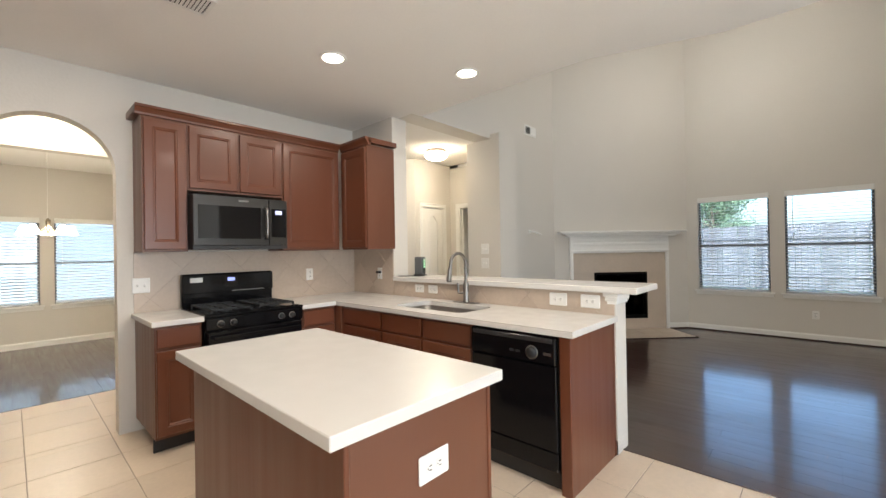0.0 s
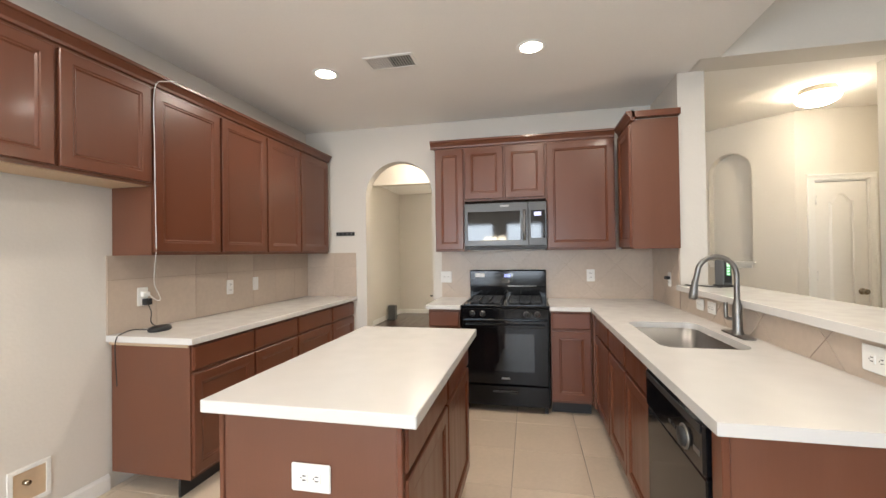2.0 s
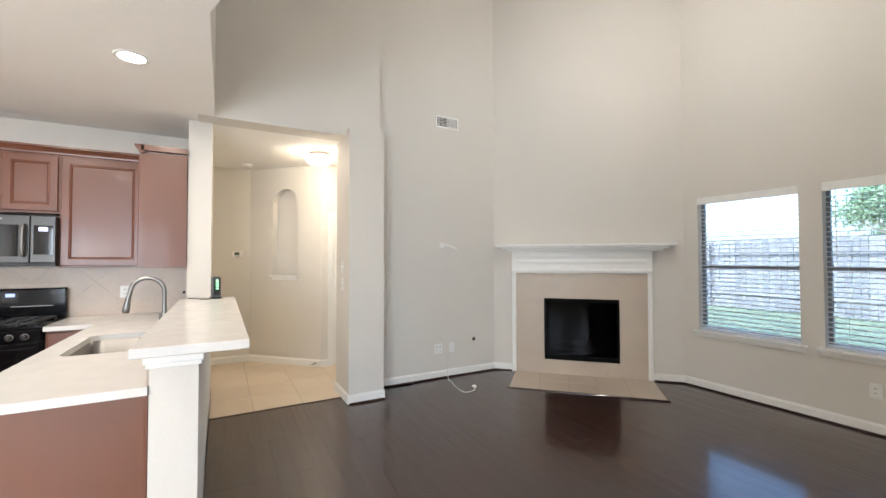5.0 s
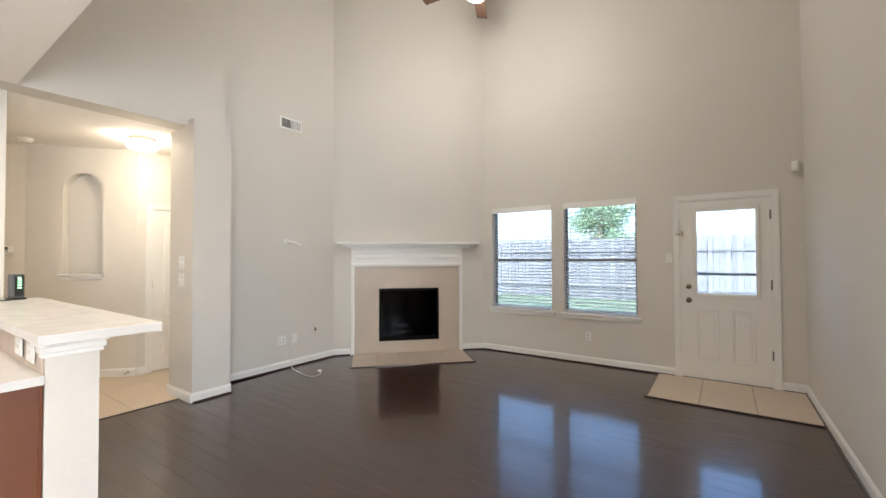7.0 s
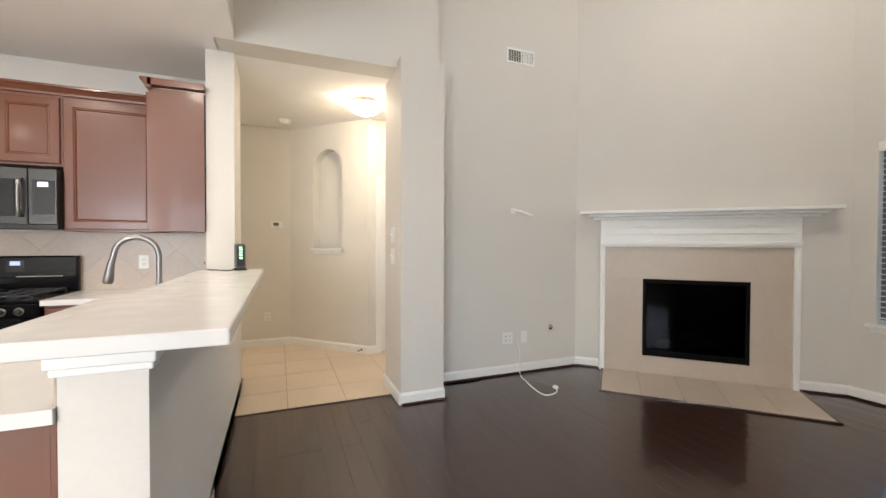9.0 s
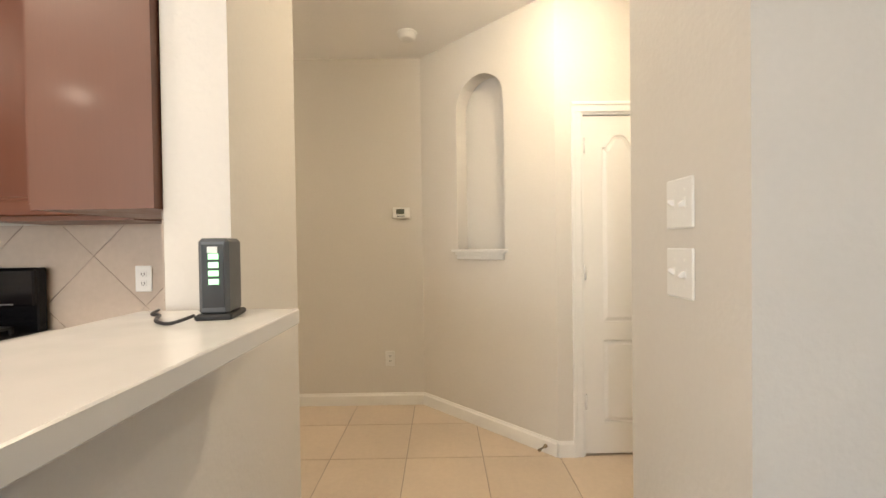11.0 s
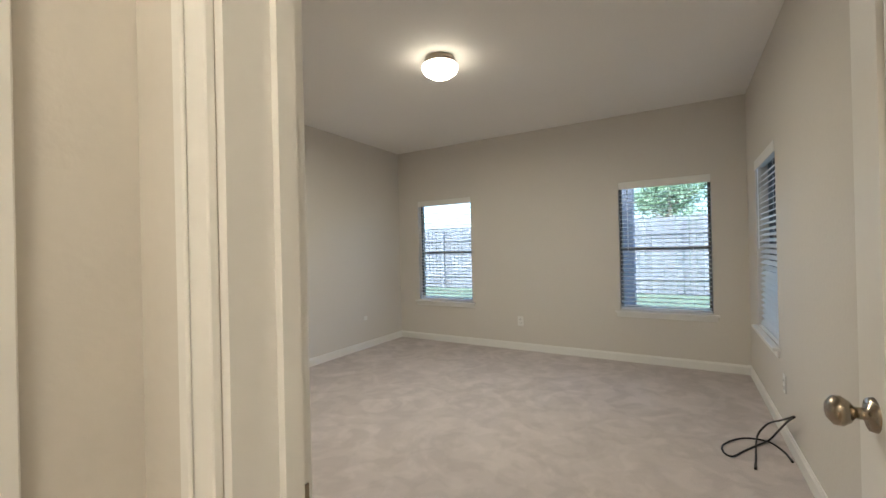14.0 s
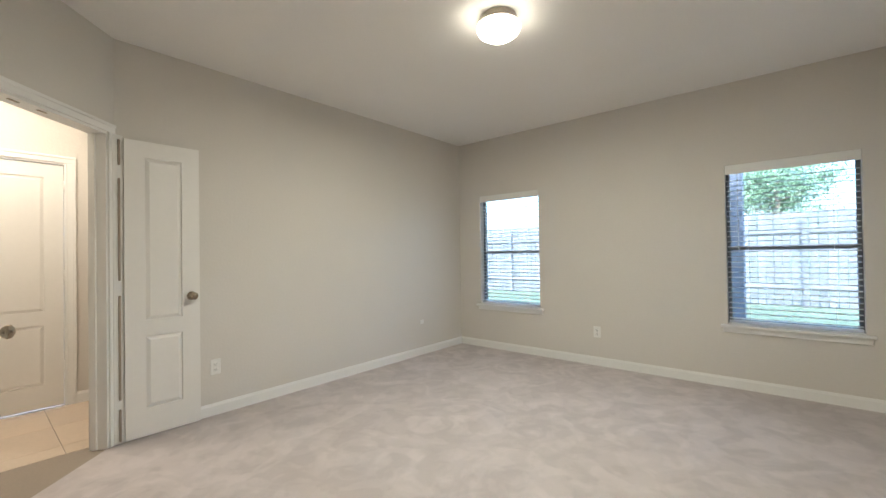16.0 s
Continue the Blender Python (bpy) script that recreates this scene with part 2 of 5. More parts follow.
def tube(points, r, seg=8, closed=False):
    """A round pipe or cord along points, smoothed by Catmull-Rom."""
    pts = [Vector(p) for p in points]
    fine = []
    for i in range(len(pts) - 1):
        p0, p1, p2, p3 = pts[max(i - 1, 0)], pts[i], pts[i + 1], pts[min(i + 2, len(pts) - 1)]
        for k in range(6):
            t = k / 6
            fine.append(0.5 * (2 * p1 + (p2 - p0) * t + (2 * p0 - 5 * p1 + 4 * p2 - p3) * t * t + (3 * p1 - p0 - 3 * p2 + p3) * t ** 3))
    fine.append(pts[-1])
    bm = bmesh.new()
    rings, up = [], Vector((0.13, 0.21, 0.97))
    for i, p in enumerate(fine):
        d = (fine[min(i + 1, len(fine) - 1)] - fine[max(i - 1, 0)]).normalized()
        a = d.cross(up)
        if a.length < 0.05:
            a = d.cross(Vector((1, 0, 0)))
        a.normalize()
        up = a.cross(d)
        rings.append([bm.verts.new(p + r * (math.cos(2 * math.pi * k / seg) * a + math.sin(2 * math.pi * k / seg) * up)) for k in range(seg)])
    for a, b in zip(rings, rings[1:]):
        for k in range(seg):
            bm.faces.new((a[k], a[(k + 1) % seg], b[(k + 1) % seg], b[k]))
    bm.faces.new(rings[0])
    bm.faces.new(rings[-1])
    return bm


def loops(bm, outlines, cap=True):
    """Skin a row of outlines (lists of as many points each) and close the last."""
    rows = [[bm.verts.new(p) for p in o] for o in outlines]
    for a, b in zip(rows, rows[1:]):
        n = len(a)
        for i in range(n):
            bm.faces.new((a[i], a[(i + 1) % n], b[(i + 1) % n], b[i]))
    if cap:
        bm.faces.new(rows[-1])
    return rows


def rect(x0, x1, z0, z1, y):
    return [(x0, y, z0), (x1, y, z0), (x1, y, z1), (x0, y, z1)]


def cathedral(x0, x1, z0, z1, y, rise, n=26):
    """A panel outline whose top swells upward in the middle."""
    pts = [(x0, y, z0), (x1, y, z0)]
    for i in range(n + 1):
        s = i / n
        w = abs(2 * s - 1)
        k = 0.5 + 0.5 * math.cos(math.pi * min(1.0, w / 0.88) ** 1.45)
        pts.append((x1 + (x0 - x1) * s, y, z1 + rise * k))
    return pts


def panel_front(w, h, t=0.02, rail=0.055):
    """A cabinet front in x (width) and z, its face towards -y, with a framed, recessed field."""
    bm = bmesh.new()
    prof = [(0, 0), (0, -t + 0.004), (0.004, -t), (rail, -t), (rail + 0.006, -t + 0.004), (rail + 0.012, -t + 0.003), (rail + 0.020, -t + 0.010)]
    loops(bm, [rect(i, w - i, i, h - i, y) for i, y in prof])
    bm.faces.new([bm.verts.new(p) for p in reversed(rect(0, w, 0, h, 0))])
    return bm


def slab_front(w, h, t=0.02):
    bm = bmesh.new()
    loops(bm, [rect(i, w - i, i, h - i, y) for i, y in ((0, 0), (0, -t + 0.006), (0.006, -t + 0.001), (0.010, -t))])
    bm.faces.new([bm.verts.new(p) for p in reversed(rect(0, w, 0, h, 0))])
    return bm


def wall(name, p0, p1, height, thick, openings=(), z0=0.0, mat=None, label="painted drywall wall", kind="structure", category="wall"):
    """A wall from p0 to p1 whose front lies on that line and whose body lies to its left. Openings: (u0, u1, low, high[, arch])."""
    d = Vector((p1[0] - p0[0], p1[1] - p0[1]))
    length, ang = d.length, math.degrees(math.atan2(d.y, d.x))
    cuts = {0.0, length}
    for o in openings:
        cuts.update((o[0], o[1]))
        if len(o) > 4:
            cuts.update(o[0] + (o[1] - o[0]) * (0.5 - 0.5 * math.cos(math.pi * i / 20)) for i in range(1, 20))
    cuts = sorted(cuts)

    def top(o, u):
        if len(o) < 5:
            return o[3]
        c, a = (o[0] + o[1]) / 2, (o[1] - o[0]) / 2
        return o[3] - o[4] + o[4] * math.sqrt(max(0, 1 - ((u - c) / a) ** 2))

    bm = bmesh.new()

    def quad(*pts):
        bm.faces.new([bm.verts.new(p) for p in pts])

    for a, b in zip(cuts, cuts[1:]):
        mid = (a + b) / 2
        here = sorted([o for o in openings if o[0] < mid < o[1]], key=lambda o: o[2])
        lo_a = lo_b = z0
        first = True
        spans = []
        for o in here:
            if o[2] > lo_a + 1e-6:
                spans.append((lo_a, lo_b, o[2], o[2], False, True))
            lo_a, lo_b = top(o, a), top(o, b)
        spans.append((lo_a, lo_b, height, height, bool(here), True))
        for la, lb, ha, hb, under, over in spans:
            quad((a, 0, la), (b, 0, lb), (b, 0, hb), (a, 0, ha))
            quad((b, thick, lb), (a, thick, la), (a, thick, ha), (b, thick, hb))
            quad((a, 0, ha), (b, 0, hb), (b, thick, hb), (a, thick, ha))
            quad((b, 0, lb), (a, 0, la), (a, thick, la), (b, thick, lb))
    for u, s in ((0, 1), (length, -1)):
        quad((u, 0, z0), (u, thick, z0), (u, thick, height), (u, 0, height))
    for o in openings:
        hi = o[3] - (o[4] if len(o) > 4 else 0)
        for u in (o[0], o[1]):
            quad((u, 0, o[2]), (u, thick, o[2]), (u, thick, hi), (u, 0, hi))
    bmesh.ops.remove_doubles(bm, verts=bm.verts, dist=1e-5)
    return solid(name, bm, mat or PAINT, label, category, pose(p0[0], p0[1], 0, 0, 0, ang), kind=kind)


def baseboard(p0, p1, h=0.095, t=0.014, side=-1, shoe=False):
    """A skirting board along a wall's foot; it stands out to the right of p0-p1."""
    d = Vector((p1[0] - p0[0], p1[1] - p0[1]))
    bm = bmesh.new()
    a, b = sorted((0.0, side * t))
    o = [[(0, 0, 0.0), (0, side * t, 0.0), (0, side * t, h - 0.02), (0, side * t * 0.55, h - 0.008), (0, side * t * 0.45, h), (0, 0, h)]]
    o.append([(d.length, y, z) for _, y, z in o[0]])
    rows = loops(bm, o, cap=True)
    bm.faces.new(list(reversed(rows[0])))
    if shoe:
        s = boxes((0, d.length, -t - 0.017, -t - 0.001, 0.0, 0.018), bev=0.005)
        solid("shoe_moulding", s, DARKWOOD, "dark brown shoe moulding at the wall's foot", "moulding", pose(p0[0], p0[1], 0, 0, 0, math.degrees(math.atan2(d.y, d.x))), kind="structure")
    return solid("baseboard", bm, TRIM, "white painted wooden baseboard along the wall", "baseboard", pose(p0[0], p0[1], 0, 0, 0, math.degrees(math.atan2(d.y, d.x))), kind="structure")


def slab(name, poly, z0, z1, mat, label, category):
    bm = bmesh.new()
    rows = loops(bm, [[(x, y, z0) for x, y in poly], [(x, y, z1) for x, y in poly]])
    bm.faces.new(list(reversed(rows[0])))
    return solid(name, bm, mat, label, category, kind="structure")


# ---- structure: floors, walls, ceilings ----
CEIL, HIGH, BEDCEIL = 2.745, 5.4, 2.70
TILEX0, TILEY0, PITCH = 2.055, 2.43, 0.457
WOODX = 3.43
floor_tile = slab("floor_kitchen", [(-0.4, -3.7), (WOODX, -3.7), (WOODX, 3.36), (5.62, 3.36), (5.62, 5.56), (-1.7, 5.56), (-1.7, 4.2), (-0.4, 4.2)], -0.06, -0.003, GROUT, "beige ceramic tile floor of kitchen and hall with thin grout joints", "floor")
floor_wood = slab("floor_great_room", [(WOODX, -2.0), (8.5, -2.0), (8.5, 3.6), (5.2, 3.6), (5.2, 3.36), (WOODX, 3.36)], -0.06, -0.0035, DARKJOINT, "glossy dark brown plank floor of the great room", "floor")
floor_dining = slab("floor_dining", [(-1.7, 5.56), (3.4, 5.56), (3.4, 9.2), (-1.7, 9.2)], -0.06, -0.0035, DARKJOINT, "dark brown plank floor of the dining room", "floor")
floor_nook_side = slab("floor_entry_side", [(WOODX, -3.7), (3.75, -3.7), (3.75, -2.0), (WOODX, -2.0)], -0.06, -0.004, GROUT, "beige tile floor beside the nook", "floor")
carpet = slab("floor_bedroom", [(5.63, 3.50), (10.3, 3.50), (10.3, 7.8), (6.42, 7.8), (6.36, 7.62), (5.63, 6.89)], -0.06, 0.004, CARPET, "greyish beige cut-pile bedroom carpet with vacuum marks", "floor")
floor_bath = slab("floor_bathroom", [(4.7, 5.96), (5.63, 6.89), (6.36, 7.62), (6.6, 7.8), (6.6, 9.0), (4.7, 9.0)], -0.06, -0.003, GROUT, "beige ceramic tile floor of the bathroom", "floor")

ceiling_kitchen = slab("ceiling_kitchen", [(-0.9, -3.7), (3.80, -3.7), (3.80, 0.7), (3.53, 1.5), (3.53, 3.2495), (3.41, 3.2495), (3.41, 3.495), (-0.9, 3.495)], CEIL, CEIL + 0.06, CEILING, "white textured kitchen ceiling", "ceiling")
ceiling_hall = slab("ceiling_hall", [(-1.7, 3.495), (5.575, 3.495), (5.575, 9.1), (-1.7, 9.1)], CEIL, CEIL + 0.06, CEILING, "white textured hall and dining ceiling", "ceiling")
ceiling_great = slab("ceiling_great_room", [(3.4, -2.0), (8.5, -2.0), (8.5, 3.6), (3.4, 3.6)], HIGH, HIGH + 0.06, CEILING, "white two-storey great room ceiling", "ceiling")
ceiling_bed = slab("ceiling_bedroom", [(5.58, 3.50), (10.3, 3.50), (10.3, 9.1), (5.58, 9.1)], BEDCEIL, BEDCEIL + 0.06, CEILING, "off-white textured bedroom ceiling", "ceiling")

wall("wall_kitchen_west", (-0.28, -3.6), (-0.28, 4.17), CEIL, 0.12, label="off-white painted kitchen wall behind the long counter")
wall("wall_range", (-0.28, 4.17), (3.33, 4.17), CEIL, 0.13, [(0.715, 1.46, 0, 2.365, 0.37)], label="off-white painted wall with an arched opening beside the range")
slab("wall_post", [(3.32, 3.47), (3.51, 3.47), (3.51, 3.99), (3.20, 4.30), (3.20, 4.172), (3.32, 4.172)], 0, CEIL, PAINT, "off-white painted wall post at the end of the breakfast bar", "wall")
wall("wall_nook_south", (3.6, -3.6), (-0.28, -3.6), CEIL, 0.14, [(1.10, 2.0, 0.65, 2.1), (2.40, 3.30, 0.65, 2.1)], label="off-white painted wall of the breakfast nook with two windows")
wall("wall_nook_east", (3.6, -1.85), (3.6, -3.6), CEIL, 0.12, label="off-white painted side wall of the breakfast nook")
wall("wall_great_south", (8.36, -1.85), (3.6, -1.85), HIGH, 0.14, label="tall off-white painted wall of the great room")
W1, W2, GZ = (0.808, 1.727), (-0.277, 0.635), (0.655, 2.145)
wall("wall_great_east", (8.355, 3.5), (8.355, -2.0), HIGH, 0.15, [(3.5 - W1[1], 3.5 - W1[0], *GZ), (3.5 - W2[1], 3.5 - W2[0], *GZ), (3.5 + 0.735, 3.5 + 1.59, 0, 2.06)], label="tall off-white painted wall with two windows and the patio door")
wall("wall_great_north", (5.1, 3.473), (8.4, 3.473), HIGH, 0.045, label="tall off-white painted wall beside the fireplace")
wall("wall_over_hall", (3.40, 3.25), (5.097, 3.25), HIGH, 0.245, z0=CEIL, label="tall off-white painted wall over the hall opening")
slab("wall_hall_column", [(4.728, 3.125), (5.1, 3.125), (5.1, 3.472), (5.69, 3.522), (5.69, 3.635), (4.728, 3.635)], 0, 2.80, PAINT, "off-white painted thick wall end between hall and great room", "wall")
wall("wall_over_kitchen", (3.53, 1.5), (3.53, 3.25), HIGH, 0.1, z0=CEIL + 0.06, label="upper off-white painted wall over the kitchen edge")
wall("wall_over_kitchen_turn", (3.80, 0.7), (3.53, 1.5), HIGH, 0.1, z0=CEIL + 0.06, label="upper off-white painted wall at the ceiling's turn")
wall("wall_over_nook", (3.80, -1.85), (3.80, 0.7), HIGH, 0.1, z0=CEIL + 0.06, label="upper off-white painted wall over the nook")
FIRE0, FIRE1 = (6.77, 3.473), (8.355, 1.888)
wall("wall_fireplace", FIRE0, FIRE1, HIGH, 0.1, [(0.655, 1.525, 0.195, 0.945)], label="tall off-white painted corner wall over the fireplace")
wall("wall_thermostat", (2.2, 5.53), (3.96, 5.53), CEIL, 0.12, label="cream painted hall wall with the thermostat")
NICHE = (0.38, 0.80, 1.235, 2.44, 0.21)
wall("wall_niche", (3.96, 5.53), (4.787, 4.703), CEIL, 0.11, [NICHE], label="cream painted angled hall wall with an arched niche")
wall("wall_niche_back", (4.04, 5.61), (4.87, 4.78), CEIL, 0.05, label="cream painted back of the wall niche")
wall("wall_closet", (4.787, 4.703), (5.58, 4.703), CEIL, 0.12, [(0.150, 0.612, 0, 2.04)], label="cream painted hall wall with the narrow closet door")
wall("wall_bedroom_west", (5.58, 7.0), (5.58, 3.636), CEIL, 0.11, [(7.0 - 4.52, 7.0 - 3.70, 0, 2.05)], label="painted wall with the bedroom doorway")
B1, B2, BZ = (6.483, 7.326), (3.809, 4.665), (0.567, 1.97)
wall("wall_bedroom_east", (10.14, 7.8), (10.14, 3.4), CEIL, 0.15, [(7.8 - B1[1], 7.8 - B1[0], *BZ), (7.8 - B2[1], 7.8 - B2[0], *BZ)], label="beige painted bedroom wall with two windows")
wall("wall_bedroom_south", (10.3, 3.518), (8.4, 3.518), CEIL, 0.15, [(10.3 - 9.66, 10.3 - 8.82, *BZ)], label="beige painted bedroom wall with one window")
wall("wall_bedroom_north", (6.39, 7.66), (10.3, 7.66), CEIL, 0.12, label="beige painted plain bedroom wall")
BATH0, BATH1 = (5.58, 6.84), (6.40, 7.66)
wall("wall_bathroom_door", BATH0, BATH1, CEIL, 0.11, [(0.10, 1.10, 0, 2.055)], label="angled painted wall with the double bathroom doorway")
wall("wall_bathroom_back", (4.75, 8.9), (6.55, 8.9), CEIL, 0.1, [(0.74, 1.56, 0, 2.04)], label="peach-lit painted bathroom wall")
wall("wall_bathroom_east", (6.47, 8.9), (6.47, 7.78), CEIL, 0.1, label="painted bathroom side wall")
wall("wall_bathroom_west", (4.75, 6.0), (4.75, 8.9), CEIL, 0.1, label="painted bathroom far wall")
wall("wall_dining_west", (-0.77, 4.3), (-0.77, 9.0), CEIL, 0.12, label="white painted dining room wall")
DW1, DW2, DZ = (0.10, 0.94), (1.10, 1.94), (0.63, 1.975)
wall("wall_dining_north", (-1.7, 9.0), (3.4, 9.0), CEIL, 0.15, [(1.7 + DW1[0], 1.7 + DW1[1], *DZ), (1.7 + DW2[0], 1.7 + DW2[1], *DZ)], label="off-white painted dining wall with two windows")
wall("wall_dining_east", (3.2, 9.0), (3.2, 5.65), CEIL, 0.12, label="off-white painted dining room side wall")
wall("wall_dining_header", (-0.77, 5.40), (2.2, 5.40), CEIL, 0.13, z0=2.34, label="cream painted dropped beam before the dining room")
bar_wall = solid("wall_bar", boxes((3.325, 3.51, 1.25, 3.47, 0, 1.06)), PAINT, "white painted half wall under the breakfast bar", "half wall", kind="structure")
wall("wall_passage_south", (-0.28, 4.31), (-1.7, 4.31), CEIL, 0.1, label="cream painted wall of the passage behind the kitchen")


# ---- kitchen cabinets ----
def base_unit(m, w, depth, doors=1, label="cherry-stained base cabinet with a drawer over a panelled door", drawers=None, group="base cabinets", open_top=False):
    """A base cabinet: front towards local -y, origin at the front's lower left corner."""
    c = thing("base_cabinet", m, label, "cabinet", group)
    if open_top:
        part("front_frame", boxes((0, w, 0, 0.02, 0.105, 0.873)), CHERRY_END, c)
        for x in (0.0, w - 0.018):
            part("side_panel", boxes((x, x + 0.018, 0.02, depth, 0.105, 0.873)), CHERRY_END, c)
        part("back_panel", boxes((0.018, w - 0.018, depth - 0.012, depth, 0.105, 0.873)), CHERRY_END, c)
        part("bottom_panel", boxes((0.018, w - 0.018, 0.02, depth - 0.012, 0.105, 0.123)), CHERRY_END, c)
    else:
        part("body", boxes((0, w, 0, depth, 0.105, 0.873)), CHERRY_END, c)
    part("toe_kick", boxes((0.002, w - 0.002, 0.07, 0.085, 0, 0.105)), BLACKMATTE, c, "dark recessed toe kick")
    n = drawers or doors
    g = 0.018
    for i in range(n):
        a = w / n
        part("drawer_front", slab_front(a - g, 0.135), CHERRY, c, m=pose(i * a + g / 2, 0, 0.722))
    for i in range(doors):
        a = w / doors
        part("door", panel_front(a - g, 0.575), CHERRY, c, m=pose(i * a + g / 2, 0, 0.128))
    return c


def upper_unit(m, w, depth, z0, z1, doors=1, label="cherry-stained wall cabinet with a panelled door", under=None, crown=True, group="wall cabinets"):
    c = thing("wall_cabinet", m, label, "cabinet", group)
    part("body", boxes((0, w, 0, depth, z0, z1)), CHERRY_END, c)
    if under:
        part("underside", boxes((0.015, w - 0.015, 0.02, depth - 0.01, z0 - 0.004, z0 + 0.001)), under, c, "bare pale plywood underside")
    for i in range(doors):
        a = w / doors
        part("door", panel_front(a - 0.02, z1 - z0 - 0.05), CHERRY, c, m=pose(i * a + 0.01, 0, z0 + 0.018))
    return c


def crown(m, length, ends=(0, 0), depth=0.3):
    """Crown moulding on top of the wall cabinets, along local x, front towards -y."""
    prof = [(-0.002, 2.385), (-0.012, 2.39), (-0.014, 2.405), (-0.035, 2.435), (-0.045, 2.44), (-0.045, 2.458), (0.02, 2.458), (0.02, 2.385)]
    bm = bmesh.new()
    rows = loops(bm, [[(x, y, z) for y, z in prof] for x in (ends[0], length + ends[1])])
    bm.faces.new(list(reversed(rows[0])))
    if ends[0] < 0:
        box(bm, ends[0], ends[0] + 0.06, 0.0, depth, 2.41, 2.457)
    if ends[1] > 0:
        box(bm, length + ends[1] - 0.06, length + ends[1], 0.0, depth, 2.41, 2.457)
    return solid("crown_moulding", bm, CHERRY, "cherry-stained crown moulding on the wall cabinets", "moulding", m)


CX = 0.285
solid("counter_batten", boxes((-0.272, 0.283, 1.958, 1.969, 0.856, 0.874), bev=0.002), BIRCH, "bare wooden batten under the long counter's end", "batten")
for y0, y1 in ((1.97, 2.505), (2.505, 3.04), (3.04, 3.63), (3.63, 4.13)):
    base_unit(pose(CX, y0, 0, 0, 0, 90), y1 - y0, 0.55)
for y0, y1 in ((1.985, 2.52), (2.52, 3.045), (3.045, 3.555), (3.555, 4.10)):
    upper_unit(pose(0.01, y0, 0, 0, 0, 90), y1 - y0, 0.285, 1.385, 2.40, label="tall cherry-stained wall cabinet over the long counter")
upper_unit(pose(0.01, 1.0, 0, 0, 0, 90), 0.985, 0.285, 1.79, 2.40, 2, "short cherry-stained cabinet over the empty refrigerator place", BIRCH)
crown(pose(0.01, 1.0, 0, 0, 0, 90), 3.10, (0, 0.03))
base_unit(pose(1.285, 3.555, 0), 0.285, 0.61, label="narrow cherry-stained base cabinet beside the range")
base_unit(pose(2.345, 3.555, 0), 0.325, 0.61, label="narrow cherry-stained base cabinet in the counter's corner")
upper_unit(pose(1.285, 3.87, 0), 0.29, 0.30, 1.385, 2.40, label="narrow cherry-stained wall cabinet beside the microwave")
upper_unit(pose(1.577, 3.87, 0), 0.755, 0.30, 1.865, 2.40, 2, "short cherry-stained cabinet over the microwave")
upper_unit(pose(2.334, 3.87, 0), 0.60, 0.30, 1.385, 2.40, label="wide cherry-stained wall cabinet beside the microwave")
crown(pose(1.285, 3.87, 0), 1.65, (-0.04, 0))
corner_cab = upper_unit(pose(2.975, 3.865, 0, 0, 0, -90), 0.425, 0.34, 1.385, 2.40, label="cherry-stained wall cabinet on the short side wall")
crown(pose(2.975, 3.87, 0, 0, 0, -90), 0.43, (0, 0.04), 0.345)
PX = 2.70
base_unit(pose(PX, 3.45, 0, 0, 0, -90), 0.56, 0.61, label="cherry-stained base cabinet near the sink")
base_unit(pose(PX, 2.885, 0, 0, 0, -90), 0.945, 0.61, 2, "cherry-stained sink cabinet with two doors", 2, open_top=True)
filler = solid("corner_filler", boxes((2.702, 3.30, 3.452, 3.62, 0.105, 0.873), (2.672, 2.702, 3.452, 3.554, 0.105, 0.873)), CHERRY_END, "cherry-stained filler in the cabinet corner", "cabinet filler")
end_panel = thing("end_panel", (2.685, 1.262, 0), "brown wood end panel of the peninsula", "cabinet panel")
part("board", boxes((0.012, 0.637, 0.0, 0.06, 0.0, 0.873)), CHERRY_END, end_panel)
part("corner_trim", boxes((-0.006, 0.016, -0.005, 0.06, 0.0, 0.873), bev=0.003), CHERRY, end_panel)
part("scribe_trim", boxes((0.622, 0.637, -0.005, 0.0, 0.0, 0.873), bev=0.002), CHERRY, end_panel)

island = thing("kitchen_island", (1.2, 1.16, 0), "cherry-stained kitchen island cabinet with two drawers and two doors", "kitchen island")
part("body", boxes((0.0, 0.60, 0.0, 1.225, 0.105, 0.873), (0.02, 0.56, 0.02, 1.205, 0.0, 0.106)), CHERRY_END, island)
part("end_panel", boxes((0.0, 0.605, -0.006, 0.0, 0.0, 0.873)), CHERRY_END, island, "plain brown wood end panel")
for x in (-0.006, 0.592):
    part("corner_trim", boxes((x, x + 0.018, -0.012, 0.014, 0.0, 0.873), bev=0.003), CHERRY, island)
for i in range(2):
    y = 0.012 + i * 0.605
    part("drawer_front", slab_front(0.59, 0.135), CHERRY, island, m=pose(0.60, y, 0.722, 0, 0, 90))
    part("door", panel_front(0.59, 0.575), CHERRY, island, m=pose(0.60, y, 0.128, 0, 0, 90))


# ---- counters ----
def counter(name, *rows, label):
    return solid(name, boxes(*rows, bev=0.003), QUARTZ, label, "countertop")


counter("countertop", (-0.278, 0.325, 1.945, 4.166, 0.875, 0.912), label="long white quartz countertop on the cabinets")
counter("countertop", (1.262, 1.579, 3.515, 4.166, 0.875, 0.912), label="short white quartz countertop beside the range")
counter("island_top", (1.142, 1.860, 1.127, 2.442, 0.875, 0.915), label="white quartz island countertop")
counter("bar_top", (3.275, 3.711, 1.10, 3.44, 1.061, 1.102), label="raised white quartz breakfast bar top")

SX0, SX1, SY0, SY1 = 2.79, 3.185, 2.12, 2.86


